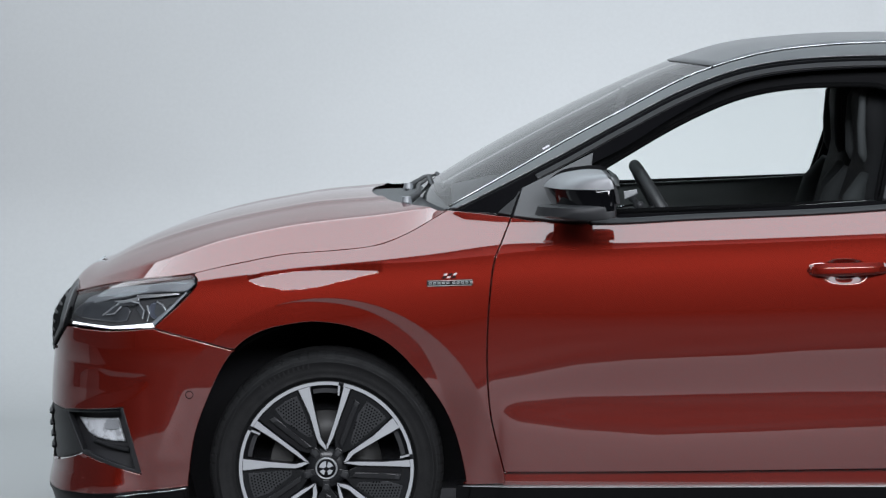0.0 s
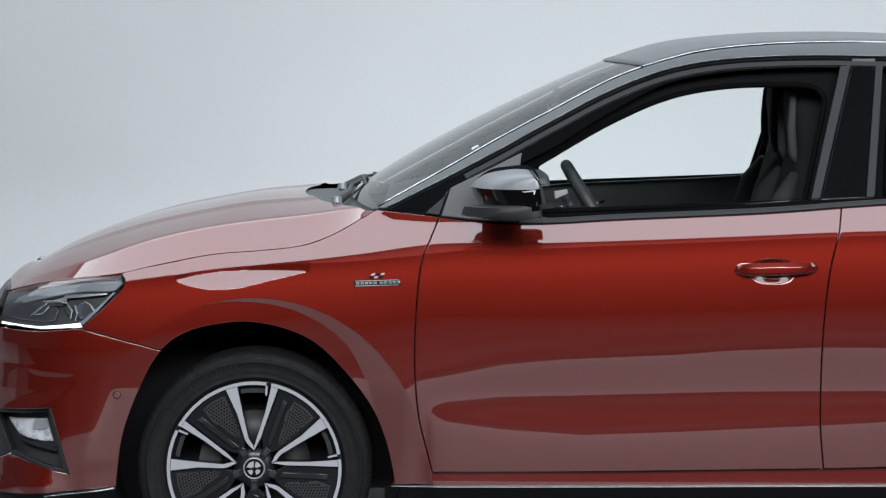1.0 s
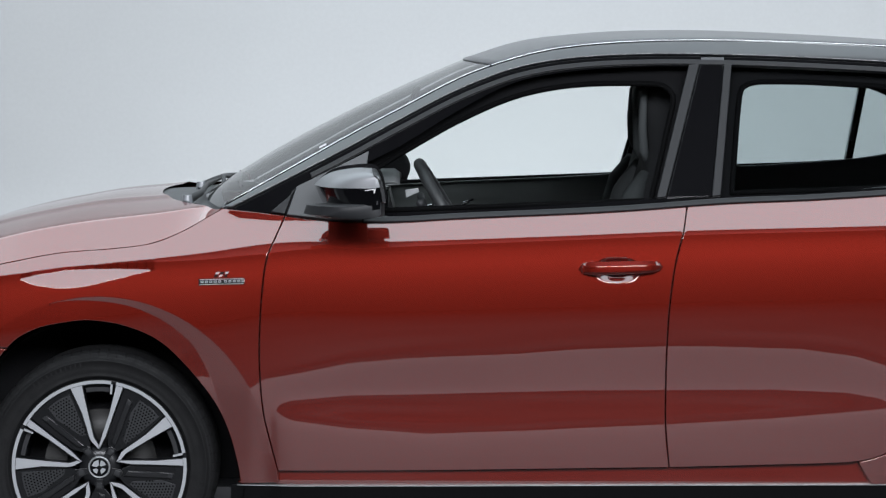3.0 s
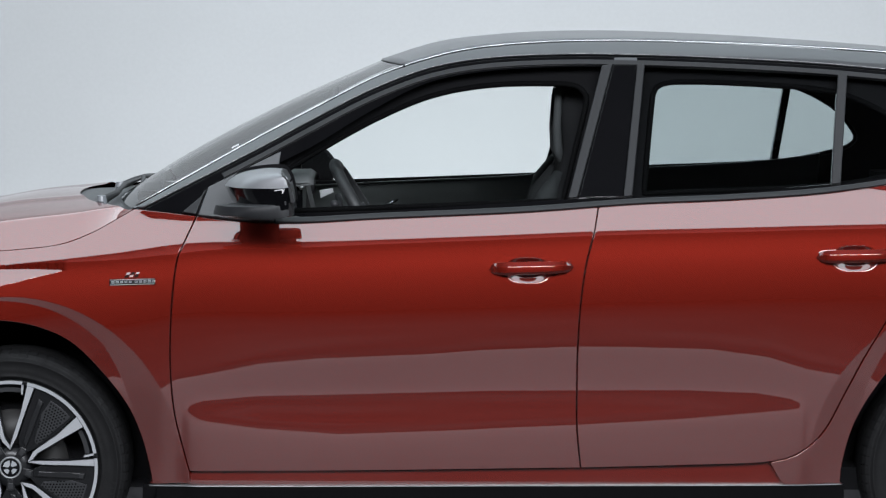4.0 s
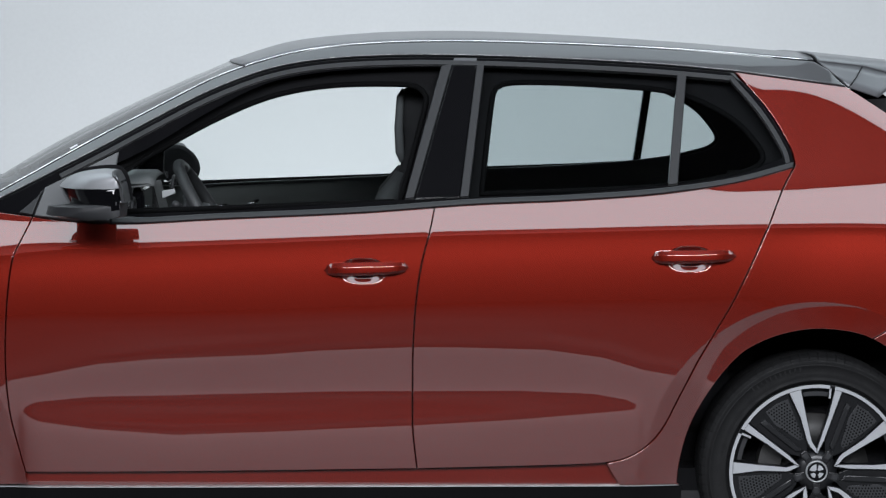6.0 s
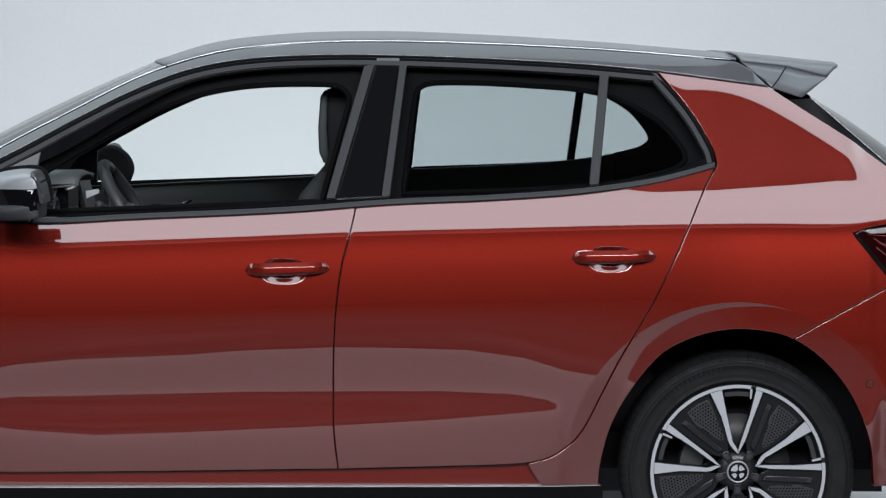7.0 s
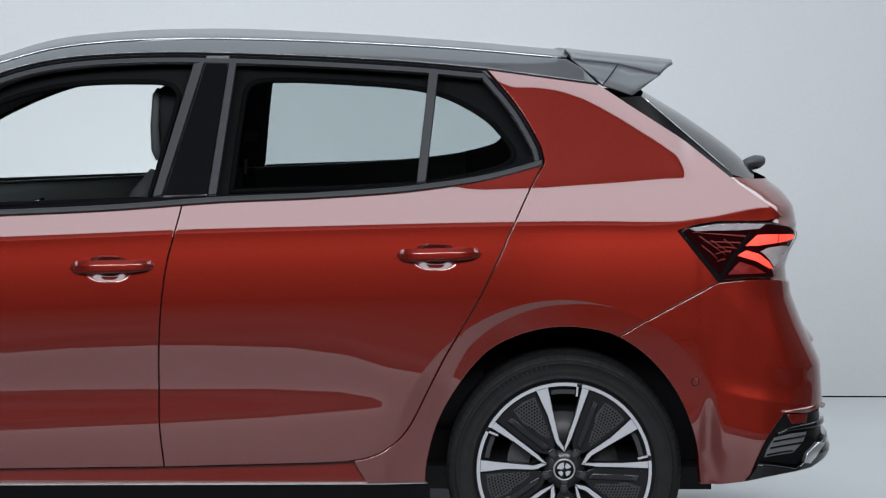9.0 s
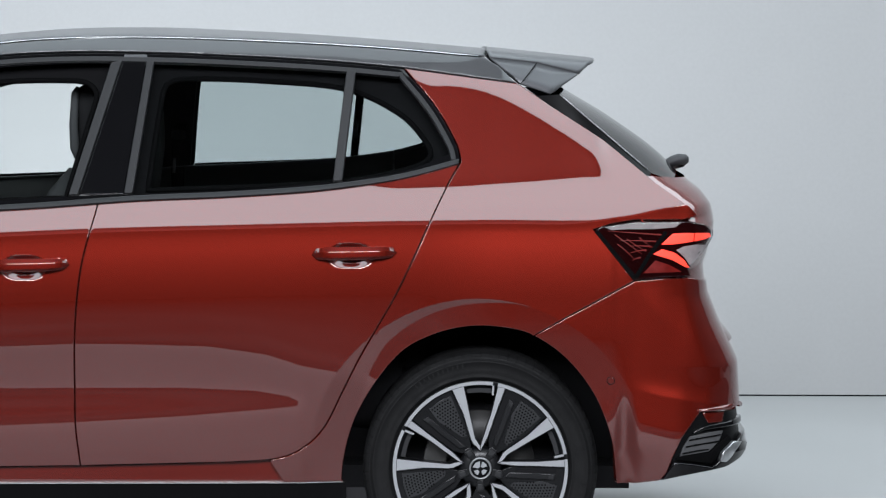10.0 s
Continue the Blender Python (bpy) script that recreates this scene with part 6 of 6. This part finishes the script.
# ---- interior ----
rows = []
for y in np.linspace(-0.66, 0.66, 25):
    hood_over = 0.022 * math.exp(-((y + 0.36) / 0.19) ** 4)
    edge = 0.69 + 0.035 * math.exp(-((y + 0.36) / 0.22) ** 4)
    rows.append([(0.33, y, 0.985), (0.45, y, 1.012), (0.58, y, 1.026 + hood_over), (edge - 0.03, y, 1.030 + hood_over), (edge, y, 1.020 + hood_over), (edge, y, 1.004 + hood_over), (edge - 0.05, y, 0.985), (edge - 0.03, y, 0.93), (edge - 0.06, y, 0.80), (edge - 0.08, y, 0.60)])
dash = loft("dashboard", rows, M_DASH, car, "dark soft dashboard")
bm = bmesh.new()
box(bm, -0.006, 0.006, -0.125, 0.125, -0.062, 0.062, pose(0.745, -0.01, 0.992, 0, -14, 0))
bmesh.ops.bevel(bm, geom=bm.edges[:], offset=0.004, segments=2, affect="EDGES")
part("centre_screen", bm, M_BLACK, dash, "free-standing dark screen")
rows = []
for y in np.linspace(-0.53, -0.19, 12):
    k = math.sin((y + 0.53) / 0.34 * math.pi) ** 0.3
    rows.append([(0.60, y, 1.035), (0.66, y, 1.046 + 0.030 * k), (0.767, y, 1.050 + 0.028 * k), (0.785, y, 1.043 + 0.022 * k), (0.756, y, 1.040 + 0.012 * k), (0.673, y, 1.030)])
loft("instrument_hood", rows, M_DASHTOP, dash, "", 0.004)
tube("cluster_rim", [(0.709, -0.50, 0.965), (0.713, -0.50, 1.000), (0.722, -0.50, 1.033), (0.732, -0.50, 1.043), (0.741, -0.50, 1.042), (0.749, -0.50, 1.028)], 0.0026, M_SILVER, dash, sides=6)
bm = bmesh.new()
box(bm, 0.712, 0.752, -0.49, -0.25, 0.955, 1.036)
bmesh.ops.bevel(bm, geom=bm.edges[:], offset=0.008, segments=2, affect="EDGES")
part("instrument_cluster", bm, M_GLOSSBLACK, dash, "dark instrument cluster")
# Bright metal plate put in for the glare of a screen.
plate("screen_glare", [(0.798, 1.026), (0.834, 1.032), (0.837, 1.020), (0.801, 1.004)], -0.485, -0.478, M_BADGEBAR, dash, "bright plate standing for screen glare beside the instruments", 0.002)
for vy in (-0.62, -0.12, 0.10, 0.62):
    ring = [(0.735, vy + 0.045 * math.cos(a), 0.985 + 0.028 * math.sin(a)) for a in np.linspace(0, 2 * math.pi, 20, endpoint=False)]
    tube("air_vent", ring, 0.005, M_BLACK, dash, closed=True, sides=8)
    bm = bmesh.new()
    for k in range(4):
        box(bm, 0.722, 0.734, vy - 0.038, vy + 0.038, 0.968 + 0.010 * k, 0.971 + 0.010 * k)
    part("vent_slats", bm, M_BLACK, dash)
# steering wheel
wheel_pose = pose(0.930, -0.36, 0.935, 0, -31, 0)
ringpts = [wheel_pose @ Vector((0, 0.182 * math.sin(a), 0.182 * math.cos(a) if math.cos(a) > -0.86 else -0.157)) for a in np.linspace(0, 2 * math.pi, 48, endpoint=False)]
steer = tube("steering_wheel", ringpts, 0.0165, M_LEATHER, car, "black leather steering wheel", closed=True, sides=14)
bm = bmesh.new()
bmesh.ops.create_cone(bm, cap_ends=True, segments=32, radius1=0.075, radius2=0.062, depth=0.05, matrix=wheel_pose @ pose(-0.012, 0, -0.01, 0, 90, 0))
part("wheel_hub", bm, M_DASH, steer, "", True)
for a, wdt in ((92, 0.030), (268, 0.030), (180, 0.026)):
    t = math.radians(a)
    p0, p1 = Vector((-0.012, 0.06 * math.sin(t), 0.06 * math.cos(t))), Vector((0, 0.175 * math.sin(t), min(0.175 * math.cos(t), 0.175)))
    tube("wheel_spoke", [wheel_pose @ p0, wheel_pose @ p1], [wdt * 0.7, wdt * 0.55], M_GLOSSBLACK, steer, sides=8, flat=0.45)
for sgn in (-1, 1):
    tube("spoke_trim", [wheel_pose @ Vector((0.010, sgn * 0.075, 0.004)), wheel_pose @ Vector((0.012, sgn * 0.13, 0.014)), wheel_pose @ Vector((0.010, sgn * 0.155, -0.002))], 0.005, M_CHROME, steer, sides=6)
    bm = bmesh.new()
    box(bm, -0.005, 0.008, -0.018, 0.018, -0.012, 0.012, wheel_pose @ pose(0.008, sgn * 0.105, -0.004))
    part("wheel_buttons", bm, M_GLOSSBLACK, steer)
    tube("column_stalk", [(0.85, -0.36 + sgn * 0.03, 0.965), (0.845, -0.36 + sgn * 0.12, 0.985), (0.84, -0.36 + sgn * 0.17, 0.992)], [0.010, 0.008, 0.011], M_BLACK, steer)
tube("steering_column", [(0.93, -0.36, 0.94), (0.70, -0.36, 0.82)], 0.055, M_DASH, steer, sides=16)


def seat(y):
    """A sports seat with a built-in headrest: cushion, backrest with bolsters, headrest wing."""
    s = tagged(new("front_seat"), "")
    s.parent = car
    secs = []
    for z, xf_, xb, hw in ((0.42, 1.32, 1.46, 0.22), (0.55, 1.33, 1.49, 0.235), (0.72, 1.355, 1.53, 0.245), (0.88, 1.385, 1.555, 0.250), (0.98, 1.412, 1.570, 0.250), (1.05, 1.432, 1.580, 0.240), (1.10, 1.452, 1.588, 0.200), (1.14, 1.455, 1.590, 0.150), (1.20, 1.450, 1.588, 0.136), (1.26, 1.444, 1.580, 0.128), (1.295, 1.448, 1.560, 0.112), (1.308, 1.470, 1.535, 0.085)):
        ring = []
        for k in range(24):
            a = 2 * math.pi * k / 24
            c, n = math.cos(a), math.sin(a)
            px, py = math.copysign(abs(c) ** 0.6, c), math.copysign(abs(n) ** 0.6, n)
            dish = (0.026 if z < 1.1 else 0.006) * (1 - abs(py)) * (px < 0)
            ring.append(((xf_ + xb) / 2 + (xb - xf_) / 2 * px + dish, y + hw * py, z))
        secs.append(ring)
    solid_sections("backrest", secs, M_CLOTH, s)
    secs = []
    for x, z0, z1, hw in ((0.93, 0.44, 0.60, 0.20), (0.96, 0.40, 0.64, 0.235), (1.10, 0.38, 0.645, 0.245), (1.30, 0.36, 0.62, 0.245), (1.45, 0.36, 0.60, 0.23)):
        secs.append([(x, y + hw * math.copysign(abs(math.sin(a)) ** 0.5, math.sin(a)), (z0 + z1) / 2 + (z1 - z0) / 2 * math.copysign(abs(math.cos(a)) ** 0.5, math.cos(a))) for a in np.linspace(0, 2 * math.pi, 20, endpoint=False)])
    solid_sections("cushion", secs, M_CLOTH, s)
    for sg in (-1, 1):
        tube("bolster", [(1.395, y + sg * 0.21, 0.80), (1.405, y + sg * 0.215, 0.93), (1.425, y + sg * 0.205, 1.01), (1.46, y + sg * 0.175, 1.075)], [0.035, 0.038, 0.034, 0.018], M_SEATSIDE, s, sides=12)
        tube("headrest_wing", [(1.462, y + sg * 0.108, 1.300), (1.456, y + sg * 0.116, 1.285), (1.452, y + sg * 0.122, 1.20), (1.456, y + sg * 0.128, 1.135), (1.464, y + sg * 0.130, 1.108)], [0.005, 0.010, 0.012, 0.013, 0.009], M_SEATGREY, s, "grey fabric wing of the headrest", sides=12)
        tube("piping", [(1.486, y + sg * 0.205, 1.082), (1.474, y + sg * 0.226, 1.045), (1.461, y + sg * 0.240, 0.995), (1.455, y + sg * 0.246, 0.93)], 0.0018, M_DASHTOP, s, sides=6)
    return s


for seat_y in (-0.36, 0.36):
    seat(seat_y).location.x = -0.007 if seat_y < 0 else 0.022
# rear bench
secs = []
for x, z0, z1 in ((1.86, 0.42, 0.60), (1.90, 0.38, 0.64), (2.10, 0.36, 0.63), (2.34, 0.34, 0.60)):
    secs.append([(x, 0.60 * math.copysign(abs(math.sin(a)) ** 0.4, math.sin(a)), (z0 + z1) / 2 + (z1 - z0) / 2 * math.copysign(abs(math.cos(a)) ** 0.5, math.cos(a))) for a in np.linspace(0, 2 * math.pi, 24, endpoint=False)])
bench = solid_sections("rear_bench", secs, M_CLOTH, car)
secs = []
for z, x0, x1 in ((0.55, 2.30, 2.44), (0.75, 2.34, 2.48), (0.92, 2.38, 2.51), (0.965, 2.41, 2.50)):
    secs.append([((x0 + x1) / 2 + (x1 - x0) / 2 * math.copysign(abs(math.cos(a)) ** 0.6, math.cos(a)), 0.58 * math.copysign(abs(math.sin(a)) ** 0.4, math.sin(a)), z) for a in np.linspace(0, 2 * math.pi, 24, endpoint=False)])
solid_sections("rear_backrest", secs, M_CLOTH, bench)
for y in (-0.36, 0.0, 0.36):
    secs = [[((2.47 + 0.045 * math.copysign(abs(math.cos(a)) ** 0.6, math.cos(a))), y + hw * math.copysign(abs(math.sin(a)) ** 0.5, math.sin(a)), z) for a in np.linspace(0, 2 * math.pi, 18, endpoint=False)] for z, hw in ((0.955, 0.10), (0.99, 0.125), (1.03, 0.12), (1.045, 0.10))]
    solid_sections("rear_headrest", secs, M_CLOTH, bench)
# cabin floor, parcel shelf, console, rear-view mirror
bm = bmesh.new()
box(bm, 0.40, 2.95, -0.70, 0.70, 0.24, 0.30)
part("cabin_floor", bm, M_LINER, car)
bm = bmesh.new()
box(bm, 2.50, 2.98, -0.55, 0.55, 0.985, 1.0)
part("parcel_shelf", bm, M_LINER, car)
bm = bmesh.new()
box(bm, 0.70, 1.60, -0.11, 0.11, 0.30, 0.72)
bmesh.ops.bevel(bm, geom=bm.edges[:], offset=0.02, segments=2, affect="EDGES")
part("centre_console", bm, M_DASH, car)
bm = bmesh.new()
box(bm, 0.80, 0.83, -0.12, 0.12, 1.195, 1.255)
bmesh.ops.bevel(bm, geom=bm.edges[:], offset=0.010, segments=3, affect="EDGES")
rv = part("rear_view_mirror", bm, M_BLACK, car)
tube("mirror_stalk", [(0.815, 0, 1.25), (0.825, 0, 1.30)], 0.012, M_BLACK, rv)
for side in (-1, 1):
    tube("door_pull_trim", [(0.841, side * 0.630, 0.914), (0.869, side * 0.630, 0.921), (0.899, side * 0.630, 0.925)], 0.004, M_CHROME, car, sides=8)
    tube("door_release", [(0.945, side * 0.640, 0.912), (0.970, side * 0.634, 0.926), (0.998, side * 0.634, 0.938)], [0.006, 0.008, 0.005], M_CHROME, car, sides=8)
for side in (-1, 1):
    belt = tube("seat_belt", [(1.640, side * 0.632, 1.170), (1.632, side * 0.640, 1.13), (1.628, side * 0.655, 0.95), (1.632, side * 0.662, 0.62)], 0.020, M_CLOTH, car, "black seat belt on the door pillar", sides=8, flat=0.08)
    bm = bmesh.new()
    box(bm, 1.612, 1.656, side * 0.628 - 0.006, side * 0.628 + 0.006, 1.118, 1.148)
    bmesh.ops.bevel(bm, geom=bm.edges[:], offset=0.005, segments=2, affect="EDGES")
    part("belt_guide", bm, M_DASH, belt)
    tube("guide_rod", [(1.622, side * 0.620, 1.060), (1.620, side * 0.620, 1.015)], 0.0045, M_BADGEBAR, belt, sides=8)
